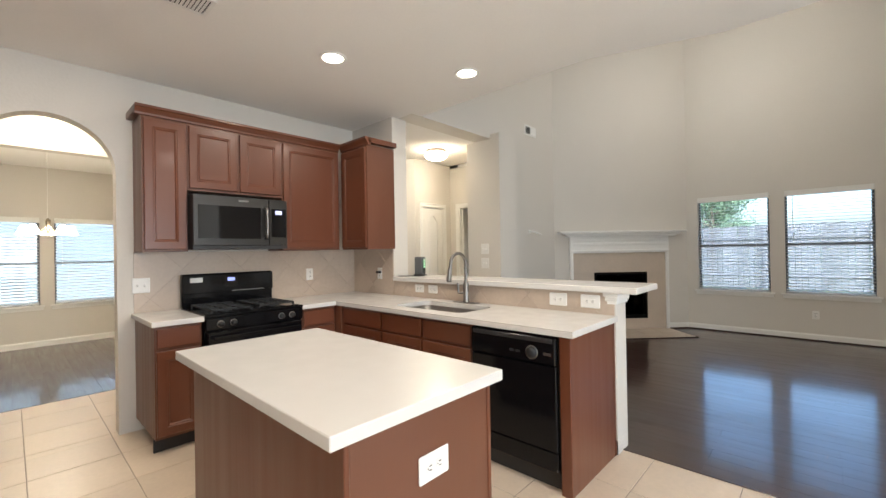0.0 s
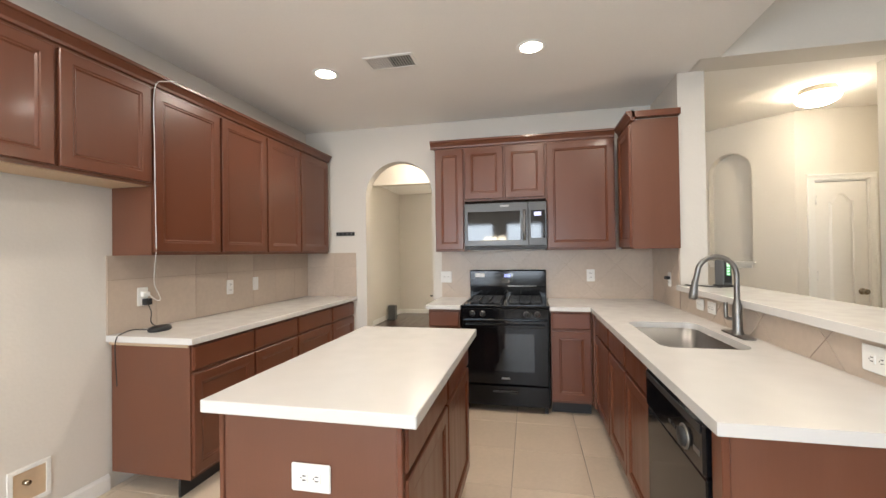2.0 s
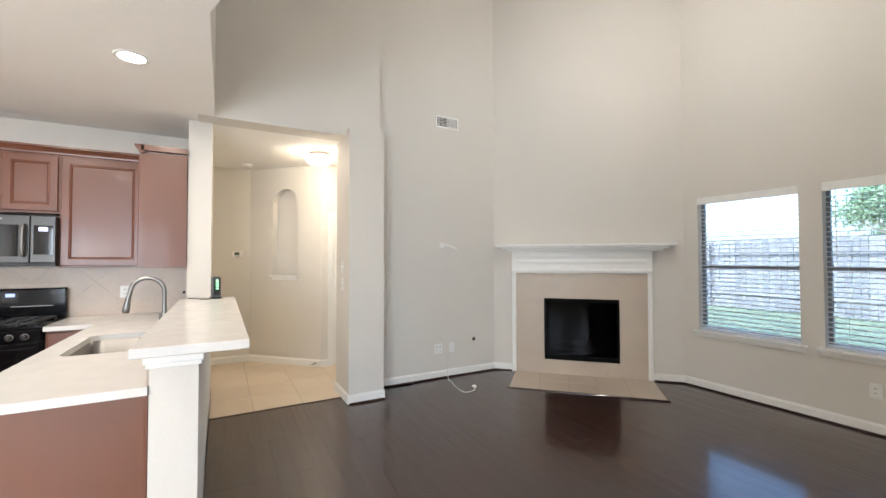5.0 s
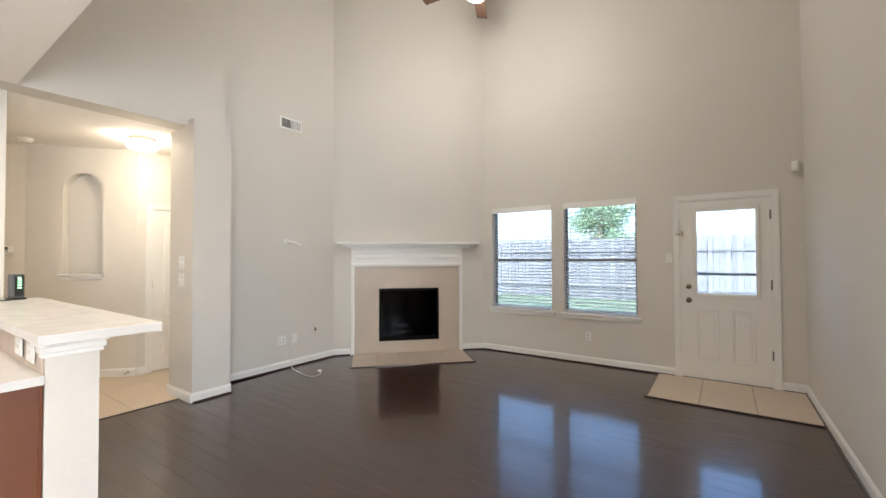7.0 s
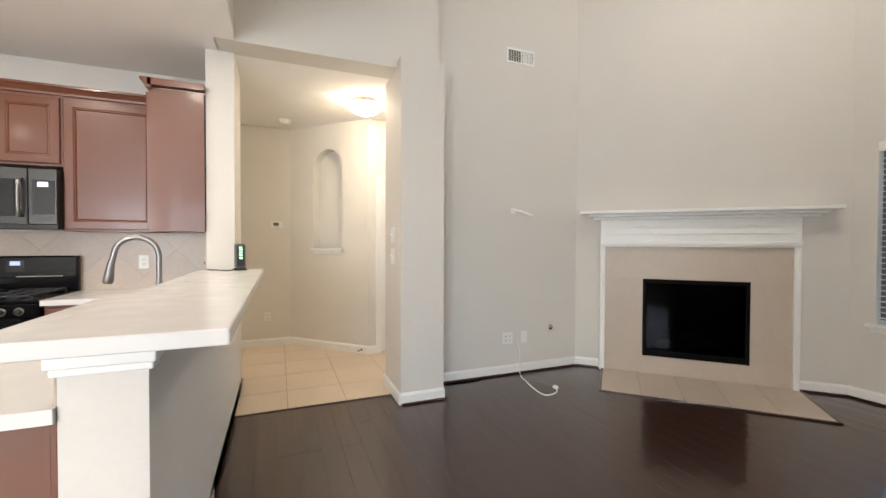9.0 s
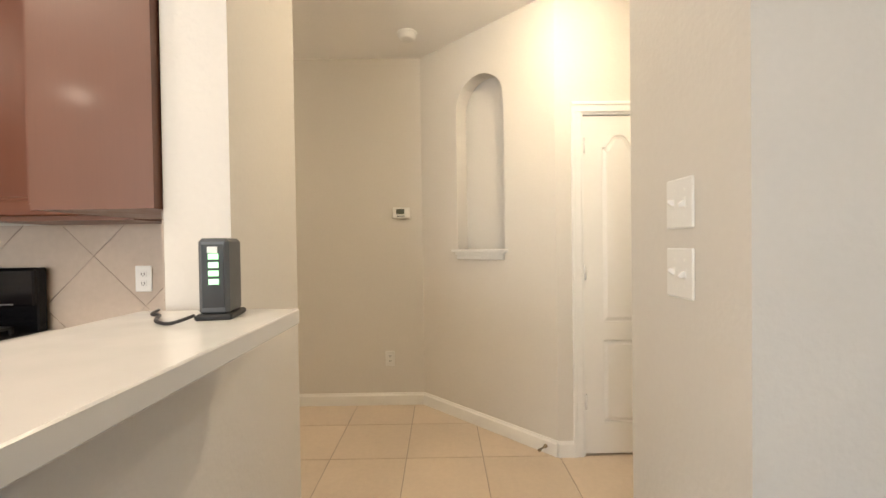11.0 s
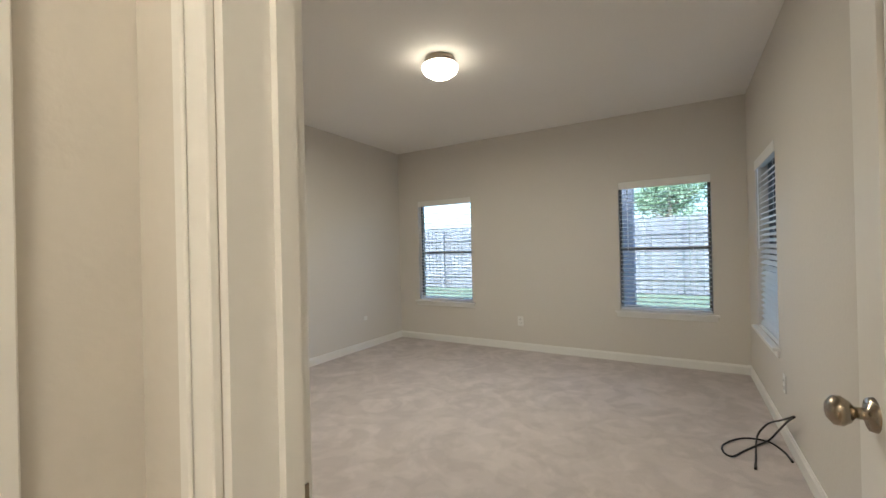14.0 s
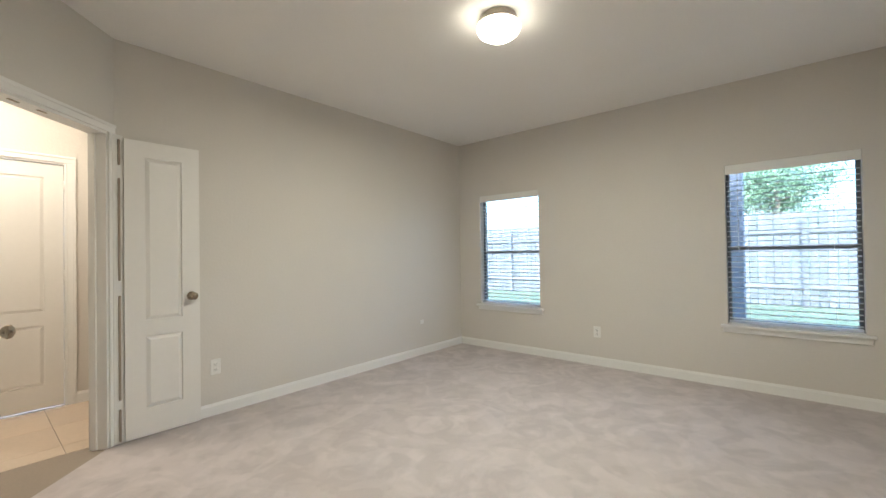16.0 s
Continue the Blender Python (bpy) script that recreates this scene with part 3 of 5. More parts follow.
def rounded(x0, x1, y0, y1, r, z, n=8):
    pts = []
    for cx, cy, a in ((x1 - r, y1 - r, 0), (x0 + r, y1 - r, 90), (x0 + r, y0 + r, 180), (x1 - r, y0 + r, 270)):
        for i in range(n + 1):
            t = radians(a + 90 * i / n)
            pts.append((cx + r * math.cos(t), cy + r * math.sin(t), z))
    return pts


def on_rect(p, x0, x1, y0, y1, k, n):
    """The matching point on the outer rectangle for a point of a rounded hole."""
    corner = [(x1, y1), (x0, y1), (x0, y0), (x1, y0)][k // (n + 1)]
    i = k % (n + 1)
    if i == n // 2:
        return (*corner, p[2])
    q = k // (n + 1)
    first = i < n // 2
    side_x = (q % 2 == 0) == first
    return ((corner[0], p[1], p[2]) if side_x else (p[0], corner[1], p[2]))


bm = bmesh.new()
hole_t, hole_b = rounded(SX0, SX1, SY0, SY1, 0.07, 0.912), rounded(SX0, SX1, SY0, SY1, 0.07, 0.875)
out_t = [on_rect(p, 2.66, 3.322, 1.9, 3.0, k, 8) for k, p in enumerate(hole_t)]
out_b = [(x, y, 0.875) for x, y, z in out_t]
loops(bm, [out_b, out_t, hole_t, hole_b], cap=False)
pen = thing("countertop", (0, 0, 0), "white quartz peninsula countertop with the sink cut out", "countertop")
part("sink_slab", bm, QUARTZ, pen)
part("end_slab", boxes((2.66, 3.322, 1.235, 1.9, 0.875, 0.912)), QUARTZ, pen)
part("inner_slab", boxes((2.66, 3.322, 3.0, 3.515, 0.875, 0.912)), QUARTZ, pen)
part("corner_slab", boxes((2.338, 3.322, 3.515, 4.166, 0.875, 0.912)), QUARTZ, pen)

sink = thing("sink", ((SX0 + SX1) / 2, (SY0 + SY1) / 2, 0.66), "brushed steel undermount single-bowl sink", "sink")
bm = bmesh.new()
hw, hl = (SX1 - SX0) / 2, (SY1 - SY0) / 2
loops(bm, [rounded(-hw - 0.01, hw + 0.01, -hl - 0.01, hl + 0.01, 0.08, 0.2135), rounded(-hw + 0.002, hw - 0.002, -hl + 0.002, hl - 0.002, 0.07, 0.2135), rounded(-hw + 0.008, hw - 0.008, -hl + 0.008, hl - 0.008, 0.07, 0.04), rounded(-hw + 0.03, hw - 0.03, -hl + 0.03, hl - 0.03, 0.06, 0.012), rounded(-0.05, 0.05, -0.05, 0.05, 0.045, 0.006)])
part("bowl", bm, STEEL, sink, smooth=True)
part("drain", lathe([(0.045, 0.006), (0.042, 0.010), (0.03, 0.009), (0.028, 0.002), (0.0, 0.002)]), STEEL, sink, "steel drain strainer")

faucet = thing("faucet", (3.255, 2.46, 0.912), "brushed nickel pull-down gooseneck kitchen faucet", "faucet")
part("deck_plate", boxes((-0.03, 0.03, -0.125, 0.125, 0, 0.008), bev=0.003), STEEL, faucet)
part("body", lathe([(0.03, 0.008), (0.027, 0.02), (0.024, 0.03), (0.023, 0.16), (0.018, 0.175), (0.016, 0.19)]), STEEL, faucet, smooth=True)
arc = [(0, 0, 0.18), (0, 0, 0.30)] + [(-0.095 + 0.095 * math.cos(radians(a)), 0, 0.325 + 0.095 * math.sin(radians(a))) for a in range(0, 181, 30)] + [(-0.197, 0, 0.29)]
part("spout", tube(arc, 0.0135, 12), STEEL, faucet, smooth=True)
part("spray_head", lathe([(0.0, -0.11), (0.017, -0.11), (0.022, -0.10), (0.021, -0.07), (0.015, -0.01), (0.014, 0.0)]), STEEL, faucet, "pull-down spray head", True, pose(-0.198, 0, 0.30, 0, 8, 0))
handle = part("handle", tube([(-0.012, 0.02, 0.085), (-0.025, 0.055, 0.085), (-0.028, 0.062, 0.10), (-0.028, 0.064, 0.17)], 0.010, 10), STEEL, faucet, "lever handle", True)


# ---- appliances ----
rng = thing("gas_range", (1.585, 3.545, 0), "black enamel gas range with a glass oven door", "range")
part("body", boxes((0, 0.748, 0.0, 0.60, 0.05, 0.895), bev=0.004), BLACK, rng)
for x in (0.03, 0.70):
    for y in (0.02, 0.55):
        part("foot", boxes((x, x + 0.03, y, y + 0.03, 0, 0.05)), BLACKMATTE, rng)
part("cooktop", boxes((-0.003, 0.751, -0.03, 0.56, 0.895, 0.915), (0.02, 0.728, 0.0, 0.53, 0.915, 0.918), bev=0.004), BLACK, rng, "glossy black cooktop")
for gx in (0.05, 0.40):
    g = boxes(*[(gx + dx, gx + dx + 0.012, 0.02, 0.50, 0.937, 0.949) for dx in (0.0, 0.095, 0.19, 0.285)], *[(gx, gx + 0.297, y, y + 0.012, 0.937, 0.949) for y in (0.02, 0.14, 0.255, 0.37, 0.488)], *[(gx + dx, gx + dx + 0.012, y, y + 0.012, 0.916, 0.938) for dx in (0, 0.285) for y in (0.02, 0.488)])
    part("grate", g, BLACKMATTE, rng, "black cast-iron grate")
for gx in (0.19, 0.555):
    for y in (0.15, 0.39):
        part("burner", lathe([(0.05, 0.918), (0.05, 0.926), (0.036, 0.928), (0.036, 0.936), (0.0, 0.937)]), BLACKMATTE, rng, m=pose(gx, y, 0))
part("control_panel", boxes((0, 0.748, -0.035, 0.01, 0.80, 0.893), bev=0.006), BLACK, rng)
for x in (0.10, 0.19, 0.375, 0.56, 0.65):
    k = lathe([(0.0, 0.034), (0.014, 0.034), (0.018, 0.030), (0.020, 0.006), (0.023, 0.0)], 20)
    if x != 0.375:
        kn = part("knob", k, BLACKMATTE, rng, "black control knob", True, pose(x, -0.036, 0.845, 90, 0, 0))
        part("knob_ring", lathe([(0.026, 0.0), (0.026, 0.004), (0.021, 0.005)], 20), STEEL, rng, "steel ring round the knob", True, pose(x, -0.0355, 0.845, 90, 0, 0))
    else:
        k.free()
door = part("oven_door", boxes((0.012, 0.736, -0.04, 0.0, 0.245, 0.79), bev=0.006), BLACK, rng, "glossy black oven door")
part("window", boxes((0.20, 0.62, -0.0425, -0.040, 0.36, 0.68)), BLACKGLASS, door, "dark oven window")
part("handle", boxes((0.04, 0.708, -0.085, -0.065, 0.735, 0.76), (0.05, 0.075, -0.066, -0.04, 0.737, 0.758), (0.673, 0.698, -0.066, -0.04, 0.737, 0.758), bev=0.005), BLACK, door, "black bar handle")
part("maker_mark", boxes((0.345, 0.415, -0.0415, -0.040, 0.292, 0.306)), STEEL, door, "small pale oval mark")
drawer = part("drawer", boxes((0.012, 0.736, -0.03, 0.0, 0.06, 0.235), bev=0.006), BLACK, rng)
part("handle", boxes((0.27, 0.48, -0.045, -0.03, 0.178, 0.192), bev=0.004), BLACKMATTE, drawer)
bg = part("backguard", boxes((0, 0.748, 0.555, 0.60, 0.90, 1.196), (0, 0.748, 0.535, 0.556, 1.03, 1.19), bev=0.006), BLACK, rng)
part("display", boxes((0.345, 0.405, 0.530, 0.5345, 1.125, 1.155)), BLUELED, bg, "small blue clock display")
part("touch_panel", boxes((0.32, 0.43, 0.5325, 0.5349, 1.075, 1.165)), BLACKGLASS, bg)
part("sticker", boxes((0.055, 0.15, 0.5325, 0.5345, 1.125, 1.165)), PLASTIC, bg, "pale grey paper sticker")
part("trim_line", boxes((0.38, 0.66, 0.533, 0.5348, 1.035, 1.041)), STEEL, bg)

mw = thing("microwave", (1.585, 3.775, 1.40), "dark stainless over-the-range microwave with a black window", "microwave")
part("body", boxes((0, 0.75, 0.025, 0.385, 0.0, 0.43)), BLACKMATTE, mw)
mdoor = part("door", boxes((0, 0.585, 0.0, 0.024, 0.03, 0.43), bev=0.004), SLATE, mw)
part("window", boxes((0.035, 0.515, -0.003, 0.001, 0.085, 0.35)), BLACKGLASS, mdoor, "black glass window")
part("handle", tube([(0.552, -0.002, 0.09), (0.552, -0.04, 0.11), (0.552, -0.048, 0.22), (0.552, -0.04, 0.33), (0.552, -0.002, 0.35)], 0.013, 10), STEEL, mdoor, "curved steel handle", True)
panel = part("control_panel", boxes((0.588, 0.75, 0.0, 0.024, 0.03, 0.43), bev=0.004), SLATE, mw)
part("touch_panel", boxes((0.61, 0.735, -0.0025, 0.001, 0.10, 0.35)), BLACKGLASS, panel)
part("display", boxes((0.64, 0.70, -0.0045, -0.002, 0.30, 0.335)), BLUELED, panel, "small blue clock display")
part("maker_mark", boxes((0.335, 0.415, -0.003, 0.001, 0.392, 0.406)), STEEL, mdoor, "small pale mark")
part("bottom_grille", boxes((0, 0.75, 0.004, 0.03, 0.0, 0.028), *[(0.06 + i * 0.05, 0.10 + i * 0.05, 0.001, 0.006, 0.008, 0.018) for i in range(12)]), BLACKMATTE, mw)

dw = thing("dishwasher", pose(PX, 1.935, 0, 0, 0, -90), "black dishwasher with a round dial under the counter", "dishwasher")
part("body", boxes((0.0, 0.60, 0.0, 0.58, 0.10, 0.868)), BLACKMATTE, dw)
part("door", boxes((0.004, 0.596, -0.03, 0.0, 0.225, 0.70), bev=0.005), BLACK, dw, "glossy black door panel")
cp = part("control_panel", boxes((0.004, 0.596, -0.036, 0.0, 0.705, 0.862), bev=0.008), BLACK, dw)
part("handle_recess", boxes((0.02, 0.58, -0.04, -0.035, 0.828, 0.855), bev=0.002), BLACKMATTE, cp)
part("dial_ring", lathe([(0.040, 0.0), (0.040, 0.004), (0.034, 0.005), (0.033, 0.0)]), STEEL, cp, "pale ring of the dial", True, pose(0.45, -0.036, 0.765, 90, 0, 0))
part("dial", lathe([(0.032, 0.0), (0.030, 0.016), (0.010, 0.020), (0.0, 0.020)]), BLACKMATTE, cp, "black timer dial", True, pose(0.45, -0.036, 0.765, 90, 0, 0))
part("maker_mark", boxes((0.525, 0.572, -0.0378, -0.0355, 0.758, 0.774)), STEEL, cp, "small pale oval mark")
for x in (0.30, 0.34):
    part("button", boxes((x, x + 0.03, -0.0385, -0.0355, 0.752, 0.766), bev=0.002), BLACKMATTE, cp)
part("lower_panel", boxes((0.004, 0.596, -0.022, 0.0, 0.115, 0.22), bev=0.004), BLACK, dw)
part("kick_plate", boxes((0.01, 0.59, 0.03, 0.045, 0.0, 0.11)), BLACKMATTE, dw)


# ---- small fittings ----
def plate(m, w=0.075, h=0.118, kind="outlet", gangs=1, label="white plastic wall outlet", mat=None, name=None):
    """A cover plate on a wall: its face looks to local -y, its middle is the origin."""
    c = thing(name or ("wall_outlet" if kind == "outlet" else "light_switch" if kind == "switch" else "wall_plate"), m, label, "outlet" if kind == "outlet" else "switch" if kind == "switch" else "wall plate", "wall plates")
    part("cover", boxes((-w / 2, w / 2, -0.006, 0, -h / 2, h / 2), bev=0.004), PLASTIC, c)
    for g in range(gangs):
        x = (g - (gangs - 1) / 2) * 0.046
        if kind == "outlet":
            for z in (-0.021, 0.021):
                part("socket", boxes((x - 0.016, x + 0.016, -0.0085, -0.005, z - 0.014, z + 0.014), bev=0.002), PLASTIC, c)
                part("slots", boxes((x - 0.008, x - 0.005, -0.0092, -0.008, z - 0.005, z + 0.006), (x + 0.005, x + 0.008, -0.0092, -0.008, z - 0.005, z + 0.006), (x - 0.002, x + 0.002, -0.0092, -0.008, z - 0.011, z - 0.008)), SLOT, c, "dark slots")
        elif kind == "switch":
            part("toggle_slot", boxes((x - 0.0062, x + 0.0062, -0.0072, -0.005, -0.0135, 0.0135), bev=0.001), TRIM, c)
            lever = bmesh.new()
            rows = loops(lever, [[(sx * wd, -yy, sz * ht) for sx, sz in ((-1, -1), (1, -1), (1, 1), (-1, 1))] for wd, ht, yy in ((0.0048, 0.0075, 0.0), (0.0045, 0.0062, 0.010), (0.0036, 0.0042, 0.0165), (0.0024, 0.0028, 0.0175))])
            lever.faces.new(list(reversed(rows[0])))
            part("toggle", lever, PLASTIC, c, m=pose(x, -0.006, 0, 28 if g % 2 else -28, 0, 0))
            for z in (-0.034, 0.034):
                part("screw", lathe([(0.0, 0.001), (0.004, 0.001), (0.004, 0.0)], 10), TRIM, c, m=pose(x, -0.006, z, 90, 0, 0))
    return c


plate(pose(-0.2695, 2.17, 1.12, 0, 0, 90), label="white outlet with plugs over the long counter")
plate(pose(-0.2695, 2.95, 1.115, 0, 0, 90), label="white outlet over the long counter")
plate(pose(-0.2695, 3.27, 1.12, 0, 0, 90), kind="blank", label="white blank plate over the long counter")
plate(pose(-0.28, 1.39, 1.115, 0, 0, 90), label="white outlet on the refrigerator wall")
plate(pose(1.325, 4.161, 1.124), 0.118, 0.118, "switch", 2, "white double switch plate beside the range")
plate(pose(2.755, 4.161, 1.137), label="white outlet on the tiled wall")
for y in (3.083, 2.903):
    plate(pose(3.3105, y, 1.0, 0, 90, -90), label="white outlet lying sideways in the bar's tiled front")
for y in (1.645, 1.41):
    plate(pose(3.3105, y, 0.995, 0, 90, -90), 0.09, 0.134, "outlet", 1, "wide white outlet in the bar's tiled front")
plate(pose(1.517, 1.1535, 0.694, 0, 90, 0), 0.085, 0.13, "outlet", 1, "white outlet lying sideways on the island's end")
solid("plug_adapter", boxes((-0.2625, -0.225, 2.16, 2.205, 1.065, 1.105), bev=0.004), BLACKMATTE, "black plug adapter in the outlet", "adapter")
solid("plug_adapter", boxes((-0.2625, -0.235, 2.15, 2.20, 1.118, 1.15), bev=0.004), PLASTIC, "white plug in the outlet", "adapter")
solid("cord", tube([(-0.235, 2.185, 1.13), (-0.20, 2.215, 1.09), (-0.16, 2.20, 1.11), (-0.14, 2.14, 1.20), (-0.05, 2.06, 1.31), (0.028, 2.0, 1.42), (0.034, 1.992, 1.62), (0.035, 1.987, 2.0), (0.04, 1.985, 2.36), (0.066, 2.05, 2.43), (0.066, 2.13, 2.455), (0.05, 2.15, 2.466)], 0.0022), PLASTIC, "thin white cord taped up along the cabinet", "cord")
solid("cord", tube([(-0.235, 2.18, 1.07), (-0.21, 2.18, 1.02), (-0.19, 2.16, 0.96), (-0.14, 2.15, 0.935)], 0.003), BLACKMATTE, "thin black cord of the adapter", "cord")
solid("phone_base", lathe([(0.0, 0.0), (0.055, 0.0), (0.062, 0.008), (0.058, 0.022), (0.04, 0.03), (0.0, 0.032)]), BLACKMATTE, "small round black device on the counter", "device", pose(-0.09, 2.13, 0.912) @ Matrix.Diagonal((0.75, 1.25, 1.1, 1)), smooth=True)
solid("cord", tube([(-0.14, 2.11, 0.92), (-0.20, 2.05, 0.93), (-0.21, 1.99, 0.918), (-0.19, 1.938, 0.90), (-0.20, 1.938, 0.82), (-0.19, 1.94, 0.62)], 0.003), BLACKMATTE, "thin black cord hanging over the counter's end", "cord")
rack = thing("hook_rack", (0.193, 4.168, 1.598), "narrow black hook rack on the wall", "rack")
part("rail", boxes((-0.108, 0.108, -0.012, 0, -0.02, 0.02), bev=0.003), BLACKMATTE, rack)
for i in range(4):
    part("hook", lathe([(0.0, 0.012), (0.008, 0.011), (0.008, 0.0)], 12), STEEL, rack, "small metal hook", True, pose(-0.075 + i * 0.05, -0.012, 0, 90, 0, 0))
wbox = thing("water_valve_box", pose(-0.28, 1.572, 0.25, 0, 0, 90), "white recessed water valve box low on the wall", "valve box")
part("frame", boxes((-0.09, 0.09, -0.008, 0, 0.075, 0.095), (-0.09, 0.09, -0.008, 0, -0.095, -0.075), (-0.09, -0.07, -0.008, 0, -0.075, 0.075), (0.07, 0.09, -0.008, 0, -0.075, 0.075)), PLASTIC, wbox)
part("back", boxes((-0.07, 0.07, -0.002, 0.0, -0.075, 0.075)), BIRCH, wbox, "beige inside of the box")
part("valve", lathe([(0.0, 0.03), (0.012, 0.03), (0.012, 0.0)], 12), NICKEL, wbox, "small brass valve", True, pose(-0.02, -0.002, 0.02, 90, 0, 0))
rt = thing("router", pose(3.555, 3.33, 1.102, 0, 0, 10), "upright dark grey router with green lights on the bar", "router")
part("case", boxes((-0.034, 0.034, -0.05, 0.05, 0.012, 0.195), bev=0.008), GREYPLASTIC, rt)
part("foot", boxes((-0.042, 0.042, -0.058, 0.058, 0.0, 0.014), bev=0.004), BLACKMATTE, rt)
part("back_panel", boxes((-0.024, 0.024, -0.0525, -0.049, 0.03, 0.18)), BLACKMATTE, rt)
for i in range(4):
    part("port", boxes((-0.009, 0.013, -0.0545, -0.052, 0.085 + i * 0.02, 0.098 + i * 0.02)), GREENLED, rt, "lit green port")
part("label", boxes((-0.011, 0.011, -0.0545, -0.052, 0.16, 0.175)), PLASTIC, rt, "small white sticker")
solid("cord", tube([(3.54, 3.245, 1.12), (3.50, 3.22, 1.107), (3.44, 3.26, 1.106), (3.40, 3.33, 1.107), (3.36, 3.36, 1.106), (3.335, 3.42, 1.107)], 0.004), BLACKMATTE, "coiled black cable beside the router", "cord")
solid("plug_adapter", boxes((3.275, 3.312, 3.66, 3.72, 1.13, 1.155), bev=0.004), BLACKMATTE, "black plug adapter on the tiled side wall", "adapter")
plate(pose(3.3105, 3.69, 1.13, 0, 0, -90), label="white outlet on the tiled side wall")
pc = solid("bar_capital", boxes((3.312, 3.523, 1.238, 1.30, 0.985, 1.005), (3.304, 3.531, 1.230, 1.31, 1.005, 1.035), (3.296, 3.539, 1.222, 1.32, 1.035, 1.060), bev=0.003), TRIM, "white painted moulding under the bar's end", "moulding", kind="structure")


def can_light(x, y):
    c = thing("recessed_light", (x, y, CEIL), "lit recessed ceiling light with a white trim ring", "ceiling light", "recessed lights")
    part("trim_ring", lathe([(0.098, 0.0), (0.098, -0.004), (0.090, -0.008), (0.074, -0.006), (0.070, 0.0)], 28), TRIM, c, smooth=True)
    part("lens", lathe([(0.0, -0.004), (0.05, -0.0045), (0.071, -0.002)], 28), CANLENS, c, "glowing lens")
    lamp("recessed_lamp", "AREA", pose(x, y, CEIL - 0.012), 1.6, WARM, 0.13)


for x, y in ((0.686, 2.83), (2.21, 2.785), (3.083, 2.27), (0.686, 0.7), (2.21, 0.7)):
    can_light(x, y)


def grille(name, m, w, h, n, label, category="vent"):
    """A white air grille: face towards local -y, middle at the origin."""
    c = thing(name, m, label, category)
    part("frame", boxes((-w / 2, w / 2, -0.008, 0, h / 2 - 0.02, h / 2), (-w / 2, w / 2, -0.008, 0, -h / 2, -h / 2 + 0.02), (-w / 2, -w / 2 + 0.02, -0.008, 0, -h / 2 + 0.02, h / 2 - 0.02), (w / 2 - 0.02, w / 2, -0.008, 0, -h / 2 + 0.02, h / 2 - 0.02)), TRIM, c)
    # No duct is built: a flat dark sheet gives the shade behind the slats.
    part("backing", boxes((-w / 2 + 0.02, w / 2 - 0.02, -0.0015, 0, -h / 2 + 0.02, h / 2 - 0.02)), SLOT, c, "dark sheet behind the slats, painted as the duct's shade")
    step = (w - 0.05) / n
    for i in range(n):
        s = part("slat", boxes((-0.0065, 0.0065, -0.0008, 0.0008, -h / 2 + 0.021, h / 2 - 0.021)), TRIM, c, m=pose(-w / 2 + 0.025 + (i + 0.5) * step, -0.006, 0, 0, 0, 35 if i < n / 2 else -35))
    return c


grille("ceiling_vent", pose(1.233, 2.76, CEIL, 90, 0, 0), 0.36, 0.20, 16, "white ceiling air vent in the kitchen")


# ---- windows and blinds ----
_slats = {}


